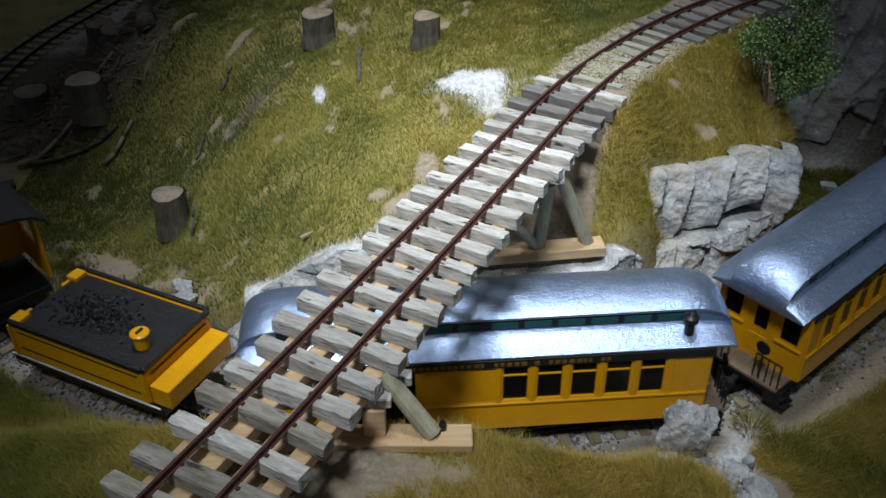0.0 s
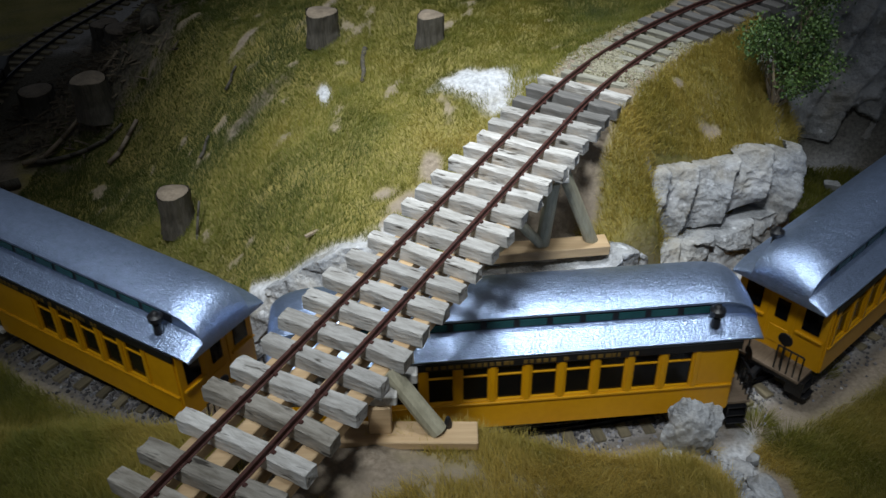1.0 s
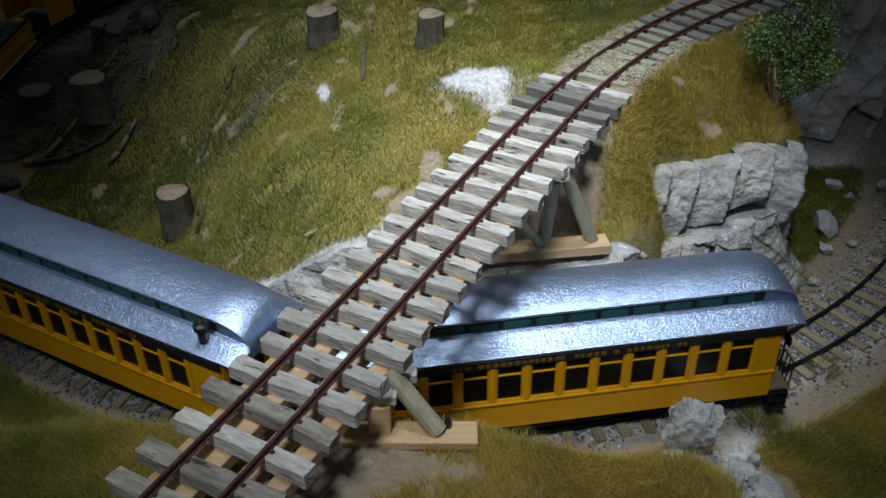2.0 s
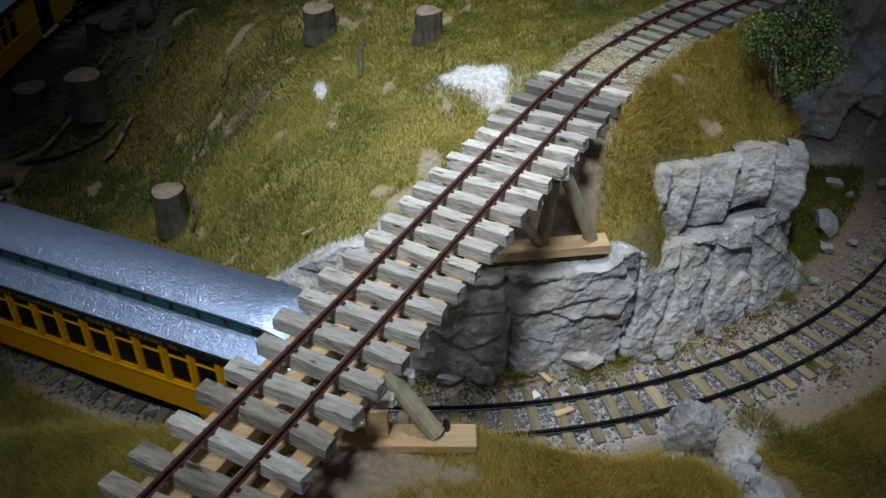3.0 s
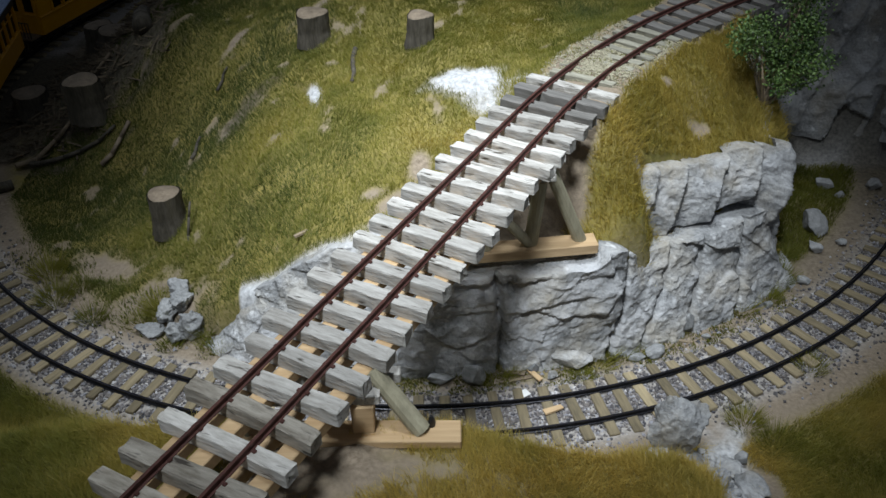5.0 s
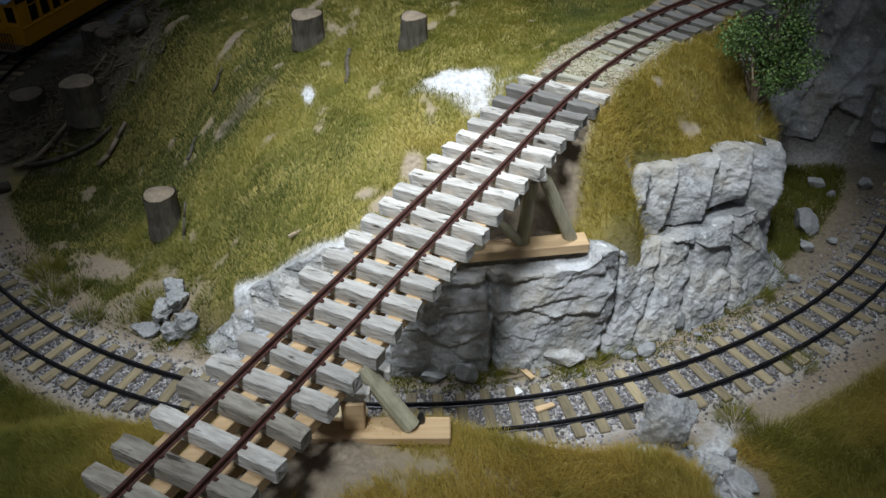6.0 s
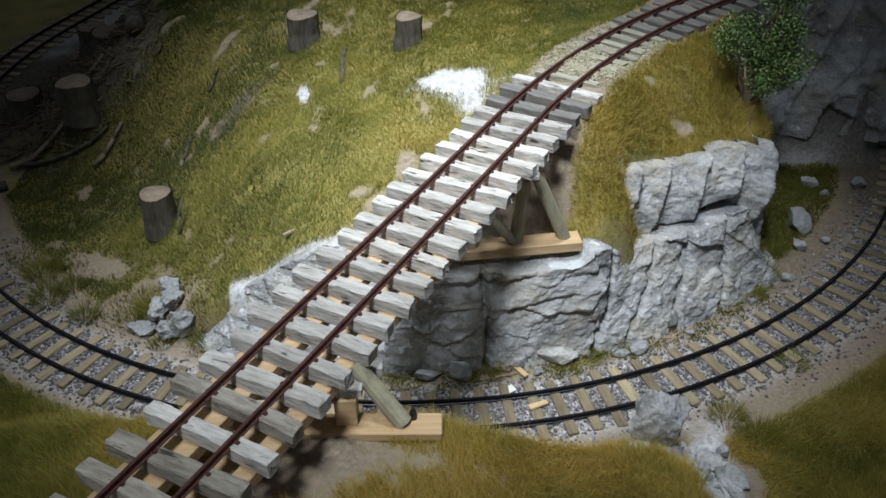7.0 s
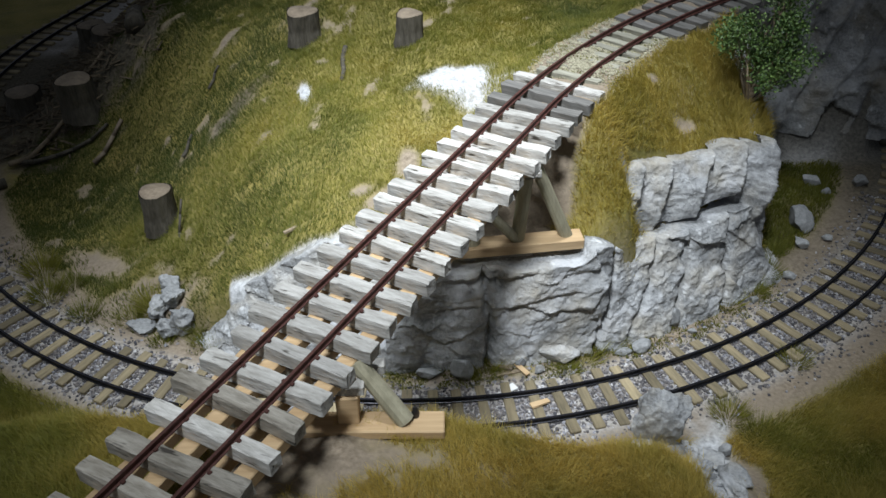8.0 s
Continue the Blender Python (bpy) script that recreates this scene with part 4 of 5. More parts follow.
def tender():
    c = tagged(new("locomotive_tender"), "yellow tender with black coal deck behind the engine", "tender", "train")
    for nm, size, at in (("side_plate", (74, 1.6, 18), (-1, 21, 24)), ("side_plate", (74, 1.6, 18), (-1, -21, 24)), ("rear_plate", (1.6, 42, 18), (-38, 0, 24)),
                         ("front_plate", (1.6, 14, 16), (36, 16, 24)), ("front_plate", (1.6, 14, 16), (36, -16, 24))):
        bm = bmesh.new()
        box(bm, size, at, bevel=0.3)
        part(nm, bm, YELLOW, c)
    bm = bmesh.new()
    for y in (-21, 21):
        box(bm, (74, 2.0, 3.4), (-1, y * 1.03, 33.4), bevel=0.7)
    box(bm, (2.0, 44, 3.4), (-38.6, 0, 33.4), bevel=0.7)
    part("rim", bm, COAL, c, "black flared rim")
    bm = bmesh.new()
    box(bm, (72, 41, 2), (-1, 0, 31), bevel=0.2)
    part("deck", bm, COAL, c, "black tank deck")
    rng = np.random.default_rng(4)
    bm = bmesh.new()
    for _ in range(420):
        x, y = rng.normal(6, 10), rng.normal(0, 6)
        h = 1.6 * math.exp(-((x - 10) / 18) ** 2 - (y / 11) ** 2)
        s = rng.uniform(0.5, 1.3)
        box(bm, (s, s * 0.8, s * 0.7), (x, y, 32 + h), tuple(rng.uniform(0, 180, 3)), 0, 0.4)
    part("coal", bm, COAL, c, "heap of black coal")
    bm = bmesh.new()
    lathe(bm, [(3.2, 0), (3.2, 7), (4.2, 7.2), (4.2, 8.0), (3.6, 8.5)], (-27, 8, 31.5), 18)
    hatch = part("water_hatch", bm, YELLOW, c, "yellow round water hatch")
    bm = bmesh.new()
    box(bm, (1.2, 4.0, 0.8), (-27, 8, 40.4), bevel=0.2)
    part("hatch_handle", bm, BLACK, hatch, "black lid handle")
    bm = bmesh.new()
    box(bm, (10, 41, 10), (-44.2, 0, 20), bevel=0.4)
    part("tool_box", bm, YELLOW, c, "yellow rear box")
    for y in (-17, 17):
        bm = bmesh.new()
        box(bm, (6, 7, 2.6), (34, y, 33), bevel=0.4)
        part("front_box", bm, YELLOW, c, "small yellow box")
    for z in (20, 29):
        bm = bmesh.new()
        box(bm, (0.4, 36, 0.5), (-39.1, 0, z))
        for y in (-21.95, 21.95):
            box(bm, (68, 0.3, 0.5), (-1, y, z))
        part("lining", bm, BLACK, c, "thin black lining")
    bm = bmesh.new()
    box(bm, (86, 43, 5), (-2, 0, 12), bevel=0.4)
    box(bm, (10, 4, 3), (-48, 0, 8), bevel=0.5)
    part("underframe", bm, BLACK, c, "black tender frame")
    bm = bmesh.new()
    for y in (-22, 22):
        box(bm, (84, 0.5, 0.8), (-2, y, 14.5))
    part("frame_edge", bm, WHITE, c, "pale frame edge line")
    add_bogie(c, -22)
    add_bogie(c, 22)
    return c


def locomotive():
    c = tagged(new("steam_locomotive"), "yellow and black narrow gauge steam engine with dark cab roof", "locomotive", "train")
    plates = [("cab_front", (1.6, 44, 36), (-19, 0, 35))]
    for y in (-22, 22):
        plates += [("cab_side", (30, 1.6, 17), (-34, y, 25)), ("cab_pillar", (7, 1.6, 18), (-45.5, y, 42)), ("cab_pillar", (7, 1.6, 18), (-22.5, y, 42)), ("cab_header", (30, 1.6, 3), (-34, y, 52))]
    for nm, size, at in plates:
        bm = bmesh.new()
        box(bm, size, at, bevel=0.3)
        part(nm, bm, YELLOW, c)
    verts, faces = [], []
    prof = [(26, 51), (25, 54), (20, 57.5), (12, 60), (0, 61)]
    prof = prof + [(-a, b) for a, b in prof[-2::-1]]
    low = [(a * 0.96, b - 1.4) for a, b in prof[::-1]]
    ring = prof + low
    for x in (-58, -14):
        verts += [(x, a, b) for a, b in ring]
    n = len(ring)
    for k in range(n):
        faces.append((k, (k + 1) % n, n + (k + 1) % n, n + k))
    m = len(prof)
    for o in (0, n):
        for k in range(m - 1):
            faces.append((o + k, o + k + 1, o + n - 2 - k, o + n - 1 - k))
    raw("cab_roof", verts, faces, BLACK, c, "dark curved cab roof", smooth=False)
    bm = bmesh.new()
    lathe(bm, [(13, -18), (14, -16), (14, 20), (12.6, 20.5), (12.6, 58), (13.4, 58.5), (13.4, 72), (11, 73)], (0, 0, 32), 24, "X")
    part("boiler", bm, BLACK, c, "black boiler")
    bm = bmesh.new()
    lathe(bm, [(3.6, 0), (3.4, 10), (5, 14), (8.5, 22), (8.5, 24), (5, 27)], (64, 0, 43), 18)
    part("chimney", bm, BLACK, c, "black flared chimney")
    for x in (20, 42):
        bm = bmesh.new()
        lathe(bm, [(7, 0), (6.2, 2), (6.2, 10), (5, 13), (2, 15)], (x, 0, 43), 16)
        part("dome", bm, YELLOW, c, "yellow boiler dome")
    bm = bmesh.new()
    box(bm, (132, 40, 4), (14, 0, 13), bevel=0.4)
    for y in (-17, 17):
        box(bm, (18, 8, 9), (62, y, 11), bevel=1.0)
    for k in range(7):
        rod(bm, (82, -15 + 5 * k, 12), (92, -9 + 3 * k, 2), 0.7, n=6)
    part("frame", bm, BLACK, c, "black engine frame and pilot")
    for x, rr in ((-8, 9.5), (14, 9.5), (36, 9.5), (72, 5)):
        for y in (-8.4, 8.4):
            bm = bmesh.new()
            lathe(bm, [(rr, -1.2), (rr, 1.2), (rr - 1, 1.4)], (x, y, rr - 0.6), 22, "Y")
            part("wheel", bm, BLACK, c)
    for y in (-13, 13):
        bm = bmesh.new()
        box(bm, (70, 1.2, 2.2), (30, y, 8), bevel=0.3)
        part("coupling_rod", bm, BRIGHT_RAIL, c, "steel coupling rod")
    return c


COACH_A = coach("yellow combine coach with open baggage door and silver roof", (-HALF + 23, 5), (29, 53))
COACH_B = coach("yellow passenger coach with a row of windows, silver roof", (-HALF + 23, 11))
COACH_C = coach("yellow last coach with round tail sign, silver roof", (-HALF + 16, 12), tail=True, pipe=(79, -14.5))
TENDER, ENGINE = tender(), locomotive()



# ================= grass =================
def grass_patch(name, label, count, x0, x1, y0, y1, length, tint, seed, keep=None, lean=0.45, width=0.34, wild=False):
    """Static grass: a great many single fibres, thick where the ground is grassy."""
    rng = np.random.default_rng(seed)
    x, y = rng.uniform(x0, x1, count), rng.uniform(y0, y1, count)
    g, _, _ = covers(x, y)
    ok = rng.random(count) < (sstep(0.40, 0.56, fbm(x / 8, y / 8, seed)) if wild else sstep(0.18, 0.75, g))
    if keep is not None:
        ok &= keep(x, y)
    x, y = x[ok], y[ok]
    n = len(x)
    z = land(x, y) - 0.3
    tall = length * rng.uniform(0.55, 1.2, n) * (0.75 + 0.5 * vnoise(x / 11, y / 11, seed + 1))
    flow = 6.28 * vnoise(x / 45, y / 45, seed + 2) + rng.normal(0, 1.1, n)
    bend = np.abs(rng.normal(lean, 0.25, n))
    dx, dy = np.cos(flow), np.sin(flow)
    side = rng.uniform(0, 6.28, n)
    wx, wy = np.cos(side) * width / 2, np.sin(side) * width / 2
    base = np.stack([x, y, z], 1)
    w = np.stack([wx, wy, 0 * wx], 1)
    mid = base + np.stack([dx * bend * tall * 0.28, dy * bend * tall * 0.28, tall * 0.55], 1)
    tip = base + np.stack([dx * bend * tall * 0.9, dy * bend * tall * 0.9, tall * (1 - 0.25 * bend)], 1)
    verts = np.stack([base - w, base + w, mid + w * 0.8, mid - w * 0.8, tip], 1).reshape(-1, 3) * MM
    mesh = bpy.data.meshes.new(name)
    mesh.vertices.add(5 * n)
    mesh.vertices.foreach_set("co", verts.astype(np.float32).ravel())
    i = np.arange(n)[:, None] * 5
    loops = np.concatenate([i + [0, 1, 2, 3], i + [3, 2, 4]], 1)
    mesh.loops.add(7 * n)
    mesh.loops.foreach_set("vertex_index", loops.astype(np.int32).ravel())
    mesh.polygons.add(2 * n)
    start = (np.arange(n)[:, None] * 7 + np.array([0, 4])).ravel()
    mesh.polygons.foreach_set("loop_start", start.astype(np.int32))
    mesh.update()
    mesh.validate()
    at = mesh.attributes.new("tint", "FLOAT", "POINT")
    shade = np.clip(tint(x, y) + rng.normal(0, 0.06, n), 0, 1)
    ends = shade[:, None] + np.array([-0.09, -0.09, 0.0, 0.0, 0.12])[None, :]
    at.data.foreach_set("value", np.clip(ends, 0, 1).astype(np.float32).ravel())
    ob = finish(name, mesh, BLADE)
    return tagged(ob, label, "grass", kind="stuff")


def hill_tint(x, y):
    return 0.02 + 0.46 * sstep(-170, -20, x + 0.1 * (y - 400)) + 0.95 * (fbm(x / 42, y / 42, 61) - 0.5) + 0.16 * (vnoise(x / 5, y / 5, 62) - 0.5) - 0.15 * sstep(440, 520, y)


def dry_tint(x, y):
    return 0.78 + 0.3 * (fbm(x / 20, y / 20, 63) - 0.5)


def bank_tint(x, y):
    return 0.48 + 0.9 * (fbm(x / 25, y / 25, 64) - 0.5) + 0.46 * sstep(-120, -10, x) - 0.28 * sstep(105, 150, x)


def plant_grass():
    inside = lambda x, y: radius(x, y) < RAD
    on_left = lambda x, y: inside(x, y) & (along(x, y)[1] < 18 + np.where(along(x, y)[0] > 112, (along(x, y)[0] - 112) ** 2 / 900, 0))
    on_block = lambda x, y: inside(x, y) & ~on_left(x, y) & (x < 180)
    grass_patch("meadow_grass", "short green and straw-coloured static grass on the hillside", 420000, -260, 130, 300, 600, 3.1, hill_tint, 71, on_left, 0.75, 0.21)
    bed = lambda x, y: (np.abs(along(x, y)[1] - np.clip(along(x, y)[0] - CURVE_AT, 0, 999) ** 2 / (2 * CURVE_R)) < 22) & (along(x, y)[0] > 156) & (along(x, y)[0] < 232)
    grass_patch("verge_grass", "sparse short grass between the half-buried sleepers", 26000, 40, 200, 380, 520, 1.9, lambda x, y: 0.35 + 0 * x, 77, bed, 0.7, 0.3, True)
    grass_patch("dry_grass", "golden dry static grass on the rock shelf", 110000, 40, 180, 325, 500, 5.2, dry_tint, 72, on_block, 0.8, 0.26)
    grass_patch("low_grass", "thin dark green grass between the stones", 90000, 174, 330, 360, 520, 4.0, lambda x, y: 0.2 + 0.5 * (fbm(x / 18, y / 18, 65) - 0.4), 73, lambda x, y: inside(x, y) & (x > 181))
    grass_patch("bank_grass", "long soft olive static grass on the near bank", 500000, -250, 250, 124, 330, 5.8, bank_tint, 74, lambda x, y: (radius(x, y) > RAD + 19) & (y < 330), 0.75, 0.19)


def plant_moss():
    foot = lambda x, y: (radius(x, y) > 294) & (radius(x, y) < RAD - 18)
    grass_patch("moss", "bright green moss and short grass at the cliff foot", 40000, -30, 180, 285, 380, 2.2, lambda x, y: 0.28 + 0 * x, 75, foot, 0.6, 0.5, True)
    edge = lambda x, y: (radius(x, y) > 270) & (radius(x, y) < RAD - 20)
    grass_patch("weed", "sparse green weeds on the sandy edge", 14000, -240, -105, 320, 480, 3.0, lambda x, y: 0.15 + 0 * x, 76, edge, 0.6, 0.4, True)


def tuft(x, y, size, seed, tint=0.25):
    """A small round tuft of fibres."""
    rng = np.random.default_rng(seed)
    n = int(70 * size)
    verts, faces = [], []
    z = float(land(x, y)) - 0.4
    for _ in range(n):
        a, r = rng.uniform(0, 6.28), rng.uniform(0, 1) ** 0.5 * size * 1.5
        bx, by = x + r * math.cos(a), y + r * math.sin(a)
        h = size * rng.uniform(0.9, 1.7)
        out = 0.25 + r / size * 0.5
        w = rng.uniform(0, 3.14)
        dx, dy = 0.17 * math.cos(w), 0.17 * math.sin(w)
        k = len(verts)
        verts += [(bx - dx, by - dy, z), (bx + dx, by + dy, z), (bx + math.cos(a) * out * h, by + math.sin(a) * out * h, z + h)]
        faces.append((k, k + 1, k + 2))
    ob = raw("grass_tuft", verts, faces, BLADE, smooth=False)
    at = ob.data.attributes.new("tint", "FLOAT", "POINT")
    at.data.foreach_set("value", np.full(len(verts), tint, np.float32))
    return tagged(ob, "small bright green grass tuft beside the track", "grass tuft", "tufts along the track")


# ================= stones =================
def boulder(x, y, size, seed, label, z=None, turn=0.0, material=None, group="", crag=0.0):
    """A broken stone with flat facets and rough skin; size is half its extent."""
    rng = np.random.default_rng(seed)
    bm = bmesh.new()
    bmesh.ops.create_icosphere(bm, subdivisions=5 if crag else 4, radius=1.0)
    normals = rng.normal(0, 1, (17, 3))
    normals /= np.linalg.norm(normals, axis=1)[:, None]
    cut = rng.uniform(0.5, 0.82, 17)
    off = Vector(rng.uniform(0, 50, 3))
    for v in bm.verts:
        p = v.co.copy()
        for nrm, d in zip(normals, cut):
            over = p.dot(Vector(nrm)) - d
            if over > 0:
                p -= Vector(nrm) * over
        if crag:
            q = p * 1.7 + off
            p *= 1 + crag * (0.5 - abs(noise.noise(q)) * 2.2 + 0.5 * (0.4 - abs(noise.noise(q * 2.3)) * 1.6) + 0.25 * noise.noise(q * 6))
        p *= 1 + 0.08 * noise.noise(p * 2.5 + off) + 0.07 * noise.noise(p * 7 + off) + 0.05 * noise.noise(p * 16 + off)
        v.co = Vector((p.x * size[0], p.y * size[1], p.z * size[2]))
    bmesh.ops.rotate(bm, cent=(0, 0, 0), matrix=Euler((0, 0, radians(turn))).to_matrix(), verts=bm.verts)
    low = min(v.co.z for v in bm.verts)
    ground = float(land(x, y)) if z is None else z
    bmesh.ops.translate(bm, vec=(x, y, ground - low - 0.18 * size[2]), verts=bm.verts)
    ob = part("rock", bm, material or STONE, smooth=True)
    return tagged(ob, label, "rock", group)


def scatter_stones():
    boulder(87.5, 237, (11.5, 10.5, 21), 47, "craggy plaster boulder on the near bank", turn=25, material=ROCK, crag=0.13)
    boulder(80, 231, (6, 6, 8), 48, "pale shoulder of rock beside the bank boulder", turn=40, material=ROCK, crag=0.12)
    boulder(104, 227, (5, 4.5, 4.5), 44, "pale stone in the gully below the bank boulder", turn=50, material=ROCK, crag=0.3)
    boulder(111, 213, (5, 8, 3.5), 45, "low broken pale stone down the gully", turn=20, material=ROCK, crag=0.3)
    rng = np.random.default_rng(8)
    for k in range(16):
        f = rng.uniform(0, 1)
        w = rng.uniform(1.6, 4.2)
        boulder(99 + 14 * f + rng.normal(0, 2.5), 240 - 38 * f, (w, w * rng.uniform(0.7, 1.1), w * 0.7), 200 + k, "small pale stone in the gravel gully", turn=k * 50, material=ROCK, group="stones in the gully", crag=0.15)
    boulder(52, 214, (6, 4, 4), 2, "small pale stone half buried in bank grass", material=ROCK)
    boulder(24, 211, (9, 4, 4), 22, "low pale stone at the bank edge", material=ROCK)
    boulder(121, 252, (4, 3.4, 4), 3, "small grey stone on the gravel gully", turn=30)
    boulder(113, 243, (7, 6, 3.5), 4, "flat pale stone in the gravel gully", turn=60, material=ROCK)
    boulder(116, 228, (6, 9, 3.5), 5, "rough pale stone in the gravel gully", turn=20, material=ROCK)
    boulder(-122, 342, (8, 6.5, 9.5), 6, "upright weathered slab in a rock pile", turn=20, crag=0.22)
    boulder(-130, 341, (8, 6, 6.5), 61, "broken block at the foot of a rock pile", turn=-10, crag=0.25)
    boulder(-136, 352, (8.5, 7, 6), 7, "grey stone in the middle of a rock pile", turn=50, crag=0.25)
    boulder(-127, 353, (8, 6.5, 6), 62, "grey stone behind a rock pile", turn=80, crag=0.25)
    boulder(-130, 359, (8.5, 6.5, 6.5), 8, "rounded stone on top of a rock pile", z=7, turn=-20, crag=0.15)
    boulder(-144, 344, (7.5, 5.5, 4.2), 9, "flat round stone beside a rock pile", crag=0.12)
    boulder(14.5, 303, (5.5, 4.5, 8), 10, "upright grey stone at the cliff foot", turn=15)
    boulder(-1, 304, (8.5, 4.5, 3.2), 11, "flat dark grey stone under the bridge", turn=10)
    boulder(60, 313, (13, 6, 5.5), 12, "wide pale slab at the cliff foot", material=ROCK)
    boulder(42, 309, (3.2, 2.6, 3), 13, "small grey stone in the moss")
    boulder(50, 305, (3, 2.4, 3), 14, "small white stone in the moss", material=ROCK)
    boulder(119, 337, (5.5, 4.5, 8), 15, "rounded stone leaning on the cliff", turn=20)
    boulder(101, 321, (7, 4, 4.5), 16, "grey stone at the cliff foot", turn=30)
    boulder(91, 317, (5, 3, 3), 17, "small grey stone at the cliff foot")
    for k, (x, y, r) in enumerate(((231, 466, 7.5), (258, 461, 6.5), (208, 420, 11), (203, 401, 5), (219, 404, 4), (187, 373, 4.5), (164, 354, 3.5), (235, 452, 4), (172, 366, 3), (127, 331, 2.6))):
        boulder(x, y, (r, r * 0.75, r * 0.7), 30 + k, "loose grey stone on the ground by the track", turn=k * 37)


# ================= stumps, wood, bush =================
def stump(x, y, r, tall, seed, lean=0):
    rng = np.random.default_rng(seed)
    z = float(land(x, y)) - 1.5
    ob = tagged(new("tree_stump"), "sawn tree stump with grey bark and pale cut top", "tree stump", "tree stumps")
    n, rows = 36, 12
    verts, faces = [], []
    ridge = rng.uniform(-1.6, 1.6, n)
    for j in range(rows):
        f = j / (rows - 1)
        for k in range(n):
            a = k * math.tau / n
            rr = r * (1.16 - 0.18 * min(1, f * 2.2)) * (1 + 0.05 * ridge[k] + 0.03 * rng.uniform(-1, 1)) * (1 + 0.06 * math.sin(3 * a + seed))
            verts.append((x + rr * math.cos(a) + lean * f, y + rr * math.sin(a), z + f * (tall + 1.5) + (0.6 * math.sin(2 * a + seed) if j == rows - 1 else 0)))
    for j in range(rows - 1):
        for k in range(n):
            faces.append((j * n + k, j * n + (k + 1) % n, (j + 1) * n + (k + 1) % n, (j + 1) * n + k))
    raw("bark", verts, faces, BARK, ob)
    verts, faces = [], []
    for rr, dz in ((0.95, -0.4), (0.9, 0.25), (0.55, 0.1), (0.2, 0.2), (0.02, 0.15)):
        for k in range(n):
            a = k * math.tau / n
            q = r * 0.99 * rr * (1 + 0.06 * math.sin(3 * a + seed))
            verts.append((x + q * math.cos(a) + lean, y + q * math.sin(a), z + tall + 1.5 + dz + 0.6 * rr * math.sin(2 * a + seed)))
    for j in range(4):
        for k in range(n):
            faces.append((j * n + k, j * n + (k + 1) % n, (j + 1) * n + (k + 1) % n, (j + 1) * n + k))
    raw("cut_face", verts, faces, CUT, ob, "pale sawn wood")
    return ob


def branch(points, r0, r1, label, category="branch", material=None):
    """A crooked stick through points, lying on the ground."""
    bm = bmesh.new()
    for k, (p, q) in enumerate(zip(points, points[1:])):
        f0, f1 = k / (len(points) - 1), (k + 1) / (len(points) - 1)
        rod(bm, p, q, r0 + (r1 - r0) * f0, r0 + (r1 - r0) * f1, 8)
    ob = part(category.replace(" ", "_"), bm, material or TWIG, smooth=True)
    return tagged(ob, label, category)


def ground_line(x0, y0, x1, y1, lift=1.0, n=5, wiggle=1.5, seed=0):
    rng = np.random.default_rng(seed)
    out = []
    for k in range(n):
        f = k / (n - 1)
        x, y = x0 + (x1 - x0) * f + rng.uniform(-wiggle, wiggle), y0 + (y1 - y0) * f + rng.uniform(-wiggle, wiggle)
        out.append((x, y, float(land(x, y)) + lift))
    return out


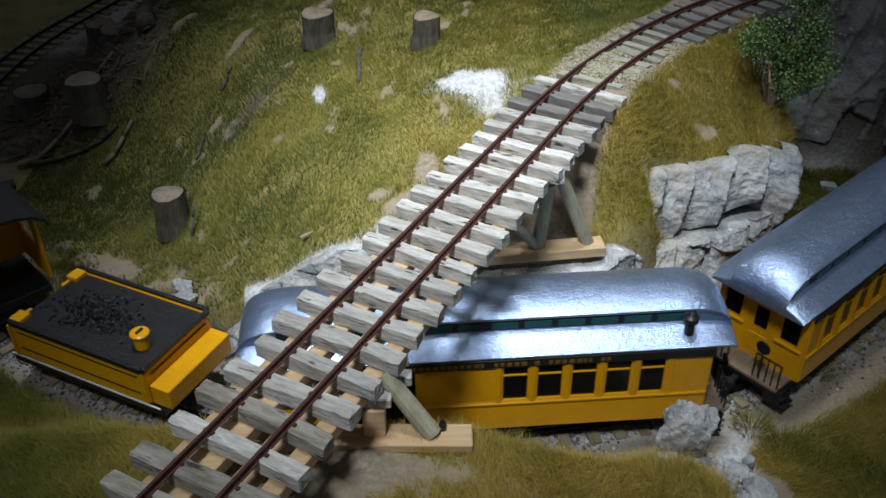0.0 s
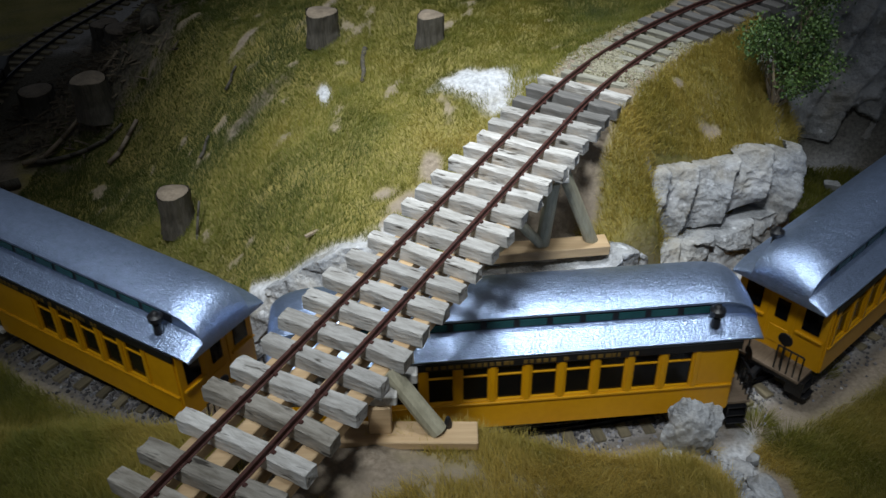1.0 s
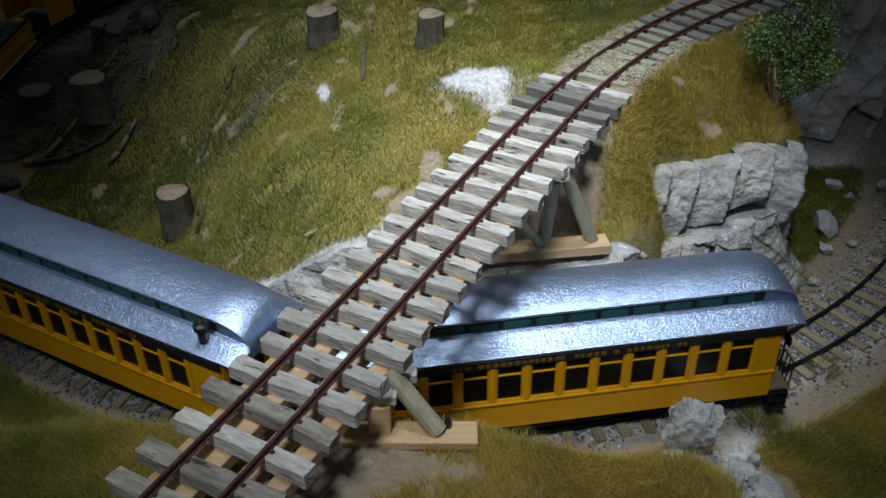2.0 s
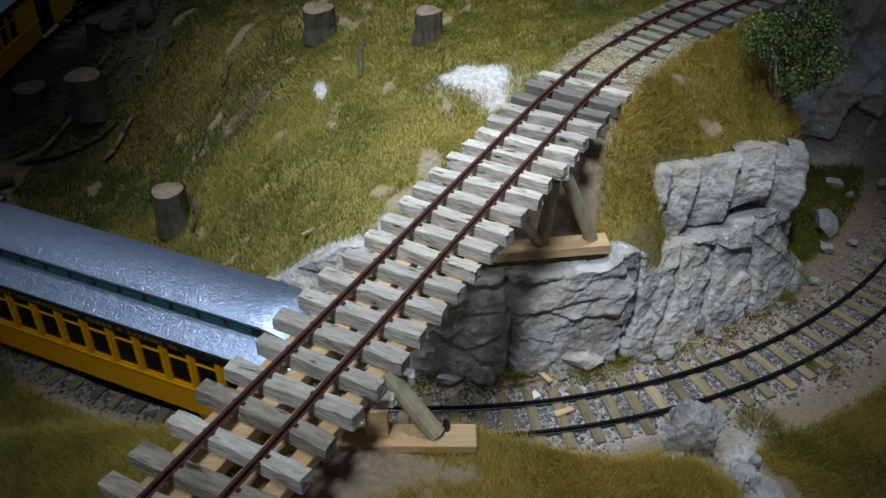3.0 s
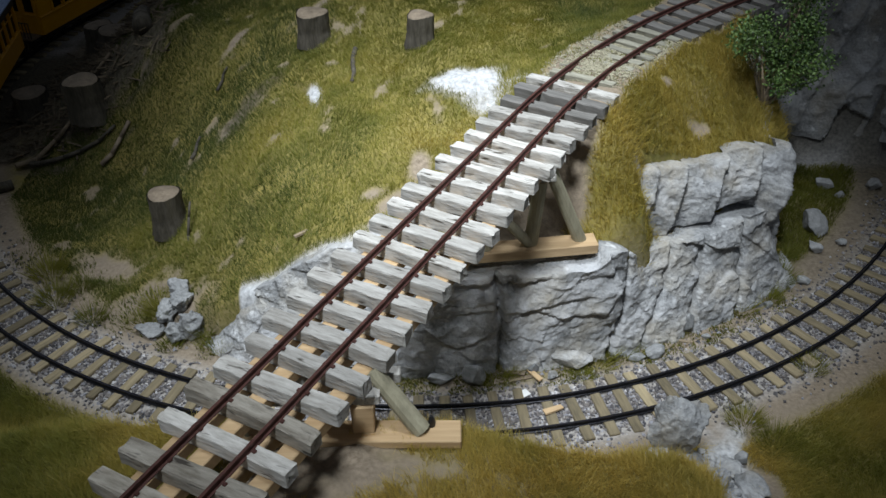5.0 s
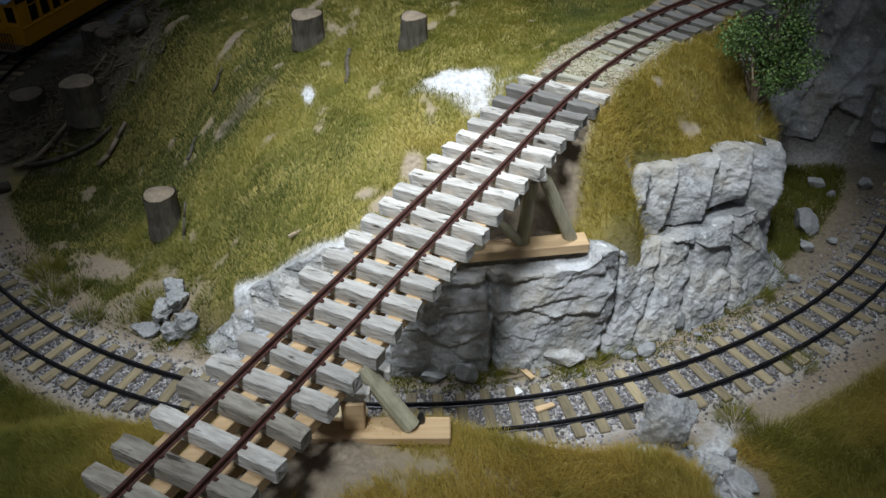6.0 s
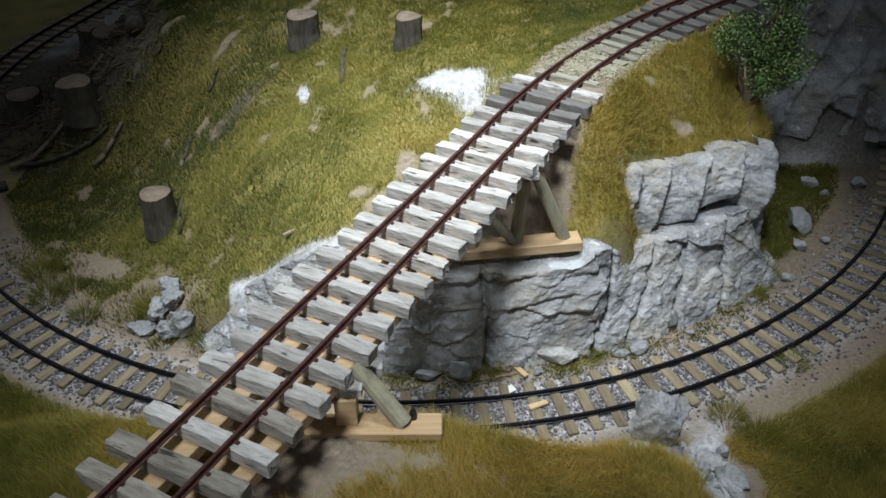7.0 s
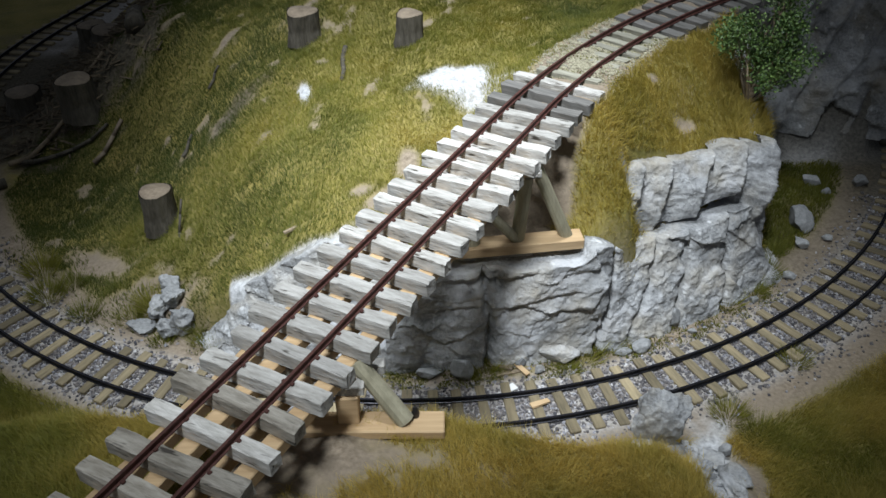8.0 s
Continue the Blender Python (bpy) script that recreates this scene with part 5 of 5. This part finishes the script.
def scatter_wood():
    for a in ((-146, 412, 8.7, 23, 1, 0), (-69, 493, 9.2, 17, 2, 0), (-8.5, 464, 7.2, 16, 3, 1), (-221, 529, 11.5, 25, 4, -2), (-256, 664, 11, 17, 5, 0), (-284, 582, 12, 14, 6, 0), (-235, 640, 13, 8, 7, 0)):
        stump(*a)
    branch(ground_line(-44, 470, -44, 440, 1.2, 5, 1, 1), 1.5, 1.1, "grey branch with a pale broken end lying in grass", material=BARK)
    branch(ground_line(-138, 448, -134, 459, 1.8, 5, 1, 2), 1.1, 0.8, "thin grey twig lying in the grass", "twig", BARK)
    branch(ground_line(-126, 484, -121, 494, 1.8, 4, 1, 3), 1.0, 0.6, "thin grey twig lying in the grass", "twig", BARK)
    branch([(-131, 392, 12), (-132, 396, 18), (-131, 400, 27), (-130, 404, 34)], 0.9, 0.6, "dead upright stick beside a stump", "twig", BARK)
    log = branch(ground_line(-200, 604, -187, 556, 5, 6, 1.0, 4), 4.4, 6.4, "thick felled log with a pale cut end", "log", BARK)
    bm = bmesh.new()
    rod(bm, (-200.3, 605, float(land(-200, 604)) + 5.2), (-200.9, 607, float(land(-200, 604)) + 5.4), 3.9, 3.6, 12)
    part("cut_face", bm, CUT, log, "pale sawn end")
    branch(ground_line(-270, 505, -212, 560, 3.5, 6, 2, 5), 1.8, 1.2, "long bare branch across the litter", "branch")
    branch(ground_line(-268, 512, -200, 510, 2.5, 6, 2, 6), 1.8, 1.0, "long bare branch across the litter", "branch", BARK)
    branch(ground_line(-208, 490, -190, 508, 2.5, 4, 1, 7), 1.6, 1.2, "short broken branch with pale wood", "branch", CUT)
    branch(ground_line(-272, 478, -264, 486, 3, 3, 0.5, 8), 3.5, 3.3, "short round log piece with cut end", "log", BARK)
    branch(ground_line(-90, 540, -75, 535, 2, 4, 1, 9), 2.4, 1.6, "dark dead branch on the hilltop", "branch", BARK)
    # fine litter
    rng = np.random.default_rng(9)
    verts, faces = [], []
    for _ in range(900):
        x, y = rng.normal(-245, 33), rng.normal(580, 52)
        if radius(x, y) > RAD - 22 or y < 520 + rng.uniform(-12, 12):
            continue
        z = float(land(x, y)) + rng.uniform(0.2, 2.5)
        a, ln, r, up = rng.uniform(0, 6.28), rng.uniform(3, 16), rng.uniform(0.3, 1.1), rng.normal(0, 0.2)
        d = np.array([math.cos(a), math.sin(a), up]) * ln / 2
        sdv = np.array([-math.sin(a), math.cos(a), 0]) * r
        upv = np.array([0, 0, r])
        c = np.array([x, y, z])
        k = len(verts)
        for e in (-1, 1):
            for q in (sdv, upv, -sdv, -upv):
                verts.append(tuple(c + e * d + q * rng.uniform(0.6, 1.1)))
        faces += [(k + q, k + (q + 1) % 4, k + 4 + (q + 1) % 4, k + 4 + q) for q in range(4)] + [(k, k + 3, k + 2, k + 1), (k + 4, k + 5, k + 6, k + 7)]
    ob = raw("wood_litter", verts, faces, LITTER, smooth=False)
    tagged(ob, "dark litter of broken twigs and bark chips", "wood litter", kind="stuff")
    # offcuts beside the lower track
    for x, y, ln, wd, turn, lift, material in ((31, 309, 15, 3.0, -22, 0.8, CUT), (40, 308, 17, 2.4, -58, 1.8, PALE_WOOD), (38, 305, 16, 2.2, 12, 0.6, TWIG), (48, 283, 9, 3.2, 20, 2.6, PALE_WOOD), (36, 294.5, 5, 4.0, 30, 1.0, WHITE), (-62, 345, 10, 2, 40, 1.0, TWIG)):
        bm = bmesh.new()
        box(bm, (ln, wd, 0.9), (x, y, float(land(x, y)) + lift), (random.uniform(-6, 6), random.uniform(-5, 5), turn), 0.1, 0.25)
        tagged(part("wood_offcut", bm, material), "thin splintered wood offcut on the ground", "wood offcut")
    bm = bmesh.new()
    box(bm, (7, 5, 9), (-13, 312, 3), (-14, 0, 12), 0.4, 0.2)
    tagged(part("timber_block", bm, PALE_WOOD), "raw brown timber block leaning under the bridge", "wood block")
    # small chips by the curve
    rng = np.random.default_rng(12)
    for k in range(16):
        x, y = 118 + rng.normal(0, 16), 322 + rng.normal(0, 10)
        if radius(x, y) > RAD - 24 or radius(x, y) < 297:
            continue
        bm = bmesh.new()
        box(bm, (rng.uniform(4, 9), 1.1, 0.7), (x, y, float(land(x, y)) + 0.5), (0, 0, rng.uniform(0, 180)), 0.1, 0.2)
        tagged(part("wood_chip", bm, TWIG), "small brown wood chip on the sand", "wood chip", "chips by the curve")


def leaf_material():
    m, t, b = nodes_of("bush_leaf")
    per = t.nodes.new("ShaderNodeNewGeometry").outputs["Random Per Island"]
    col = mix_colour(t, per, (0.020, 0.055, 0.012), (0.13, 0.21, 0.05))
    t.links.new(col, b.inputs["Base Color"])
    b.inputs["Roughness"].default_value = 0.55
    return m


def build_bush():
    rng = np.random.default_rng(21)
    base = Vector((163, 412, float(land(163, 412)) - 1))
    ob = tagged(new("bush"), "small green leafy bush with thin bare stems", "bush")
    tips = []
    for k in range(16):
        bm = bmesh.new()
        end = Vector((174 + rng.normal(0, 8.5), 415 + rng.normal(0, 8), 113 + rng.normal(0, 13)))
        mid = base.lerp(end, 0.5) + Vector(rng.normal(0, 3, 3))
        rod(bm, base, mid, 1.1, 0.6, 6)
        rod(bm, mid, end, 0.6, 0.25, 6)
        tips.append(end)
        for _ in range(3):
            side = end + Vector(rng.normal(0, 5.5, 3))
            rod(bm, mid.lerp(end, 0.6), side, 0.35, 0.15, 5)
            tips.append(side)
        part("stem", bm, TWIG, ob, "thin brown stem")
    for d in ((-16, -3, 4), (-10, 6, 7)):
        bm = bmesh.new()
        rod(bm, base, base + Vector(d), 0.7, 0.3, 6)
        part("stem", bm, TWIG, ob, "thin brown stem")
    verts, faces = [], []
    for tip in tips:
        for _ in range(120):
            c = np.array(tip) + rng.normal(0, 3.3, 3)
            nrm = rng.normal(0, 1, 3)
            nrm /= np.linalg.norm(nrm)
            u = np.cross(nrm, rng.normal(0, 1, 3))
            u /= np.linalg.norm(u)
            v = np.cross(nrm, u)
            a, b = rng.uniform(0.6, 1.2), rng.uniform(0.4, 0.8)
            k = len(verts)
            verts += [tuple(c - u * a), tuple(c + v * b + nrm * 0.2), tuple(c + u * a), tuple(c - v * b + nrm * 0.2)]
            faces.append((k, k + 1, k + 2, k + 3))
    leaves = raw("leaves", verts, faces, leaf_material(), ob, "small green leaves", smooth=False)
    tagged(leaves, kind="stuff")


LITTER = surface("bark_litter", (0.035, 0.03, 0.022), (0.22, 0.17, 0.11), 120, 0.95, 0, 0.5, 0.0006)


def back_wall(t, h):
    rise = np.clip(h, 0, 1)
    back = np.clip(h - 1, 0, 1)
    x = 176 + t
    y = 520 - 0.22 * t + 18 * rise + 30 * back
    return x, y, 8 + 100 * rise, 0 * t - 0.2, 0 * t - 0.97


rock_sheet("cliff_back", np.arange(-14, 300, 1.6), np.concatenate([np.linspace(0, 1, 60), np.linspace(1.05, 1.6, 8)]), back_wall,
           "dull grey rock wall behind the bush", 31, 0.9, cracks=((40, 0.3, 5, 3), (90, 0.2, 5, 3)), flute=5.0)

plant_grass()
plant_moss()
scatter_stones()
scatter_wood()
build_bush()
for k, (x, y, sz) in enumerate(((-114, 340, 4.0), (-108, 333, 5.0), (-140, 358, 5.5), (-131, 334, 3.2), (-150, 352, 4.2), (72, 316, 5.5), (86, 322, 4.5), (64, 306, 3.2), (25, 306, 4.5), (32, 312, 4.0), (8, 310, 4.0), (150, 352, 4.5), (176, 377, 5.0), (185, 395, 4), (130, 275, 4.5), (140, 262, 5), (166, 360, 4), (170, 308, 4), (-176, 356, 4.5), (-200, 372, 6), (-210, 395, 6), (-190, 383, 4))):
    tuft(x, y, sz, 100 + k, 0.24 + 0.2 * (k % 3) / 2)

# ================= movement =================
def train_angle(t):
    """Angle of the middle coach on the curve, degrees."""
    return float(np.interp(t, [0, 0.5, 1.0, 1.5, 3.0, 3.5, 4.0, 4.7, 9.0], [-50.0, -67.7, -85.2, -102.0, -152.0, -169.3, -185.8, -203.0, -346.6]))


def on_line(s, reach):
    """Pose of a vehicle whose bogies stand reach millimetres before and behind s."""
    x0, y0, _ = line_point(s - reach)
    x1, y1, _ = line_point(s + reach)
    return mm((x0 + x1) / 2, (y0 + y1) / 2, 0, 0, 0, math.degrees(math.atan2(y1 - y0, x1 - x0)))


def motions():
    for thing, lead, reach in ((COACH_A, 36.8, 62), (COACH_B, 0.0, 62), (COACH_C, -36.8, 62), (TENDER, 66.7, 22), (ENGINE, 87.9, 30)):
        rows = []
        for k in range(33):
            t = k * 0.25
            s = radians(lead - train_angle(t)) * RAD
            rows.append((t, on_line(s, reach)))
        walk(thing, rows)


lay_lower_sleepers()
build_ballast()
lay_deck()
lay_upper_track()
build_upper_gravel()
motions()
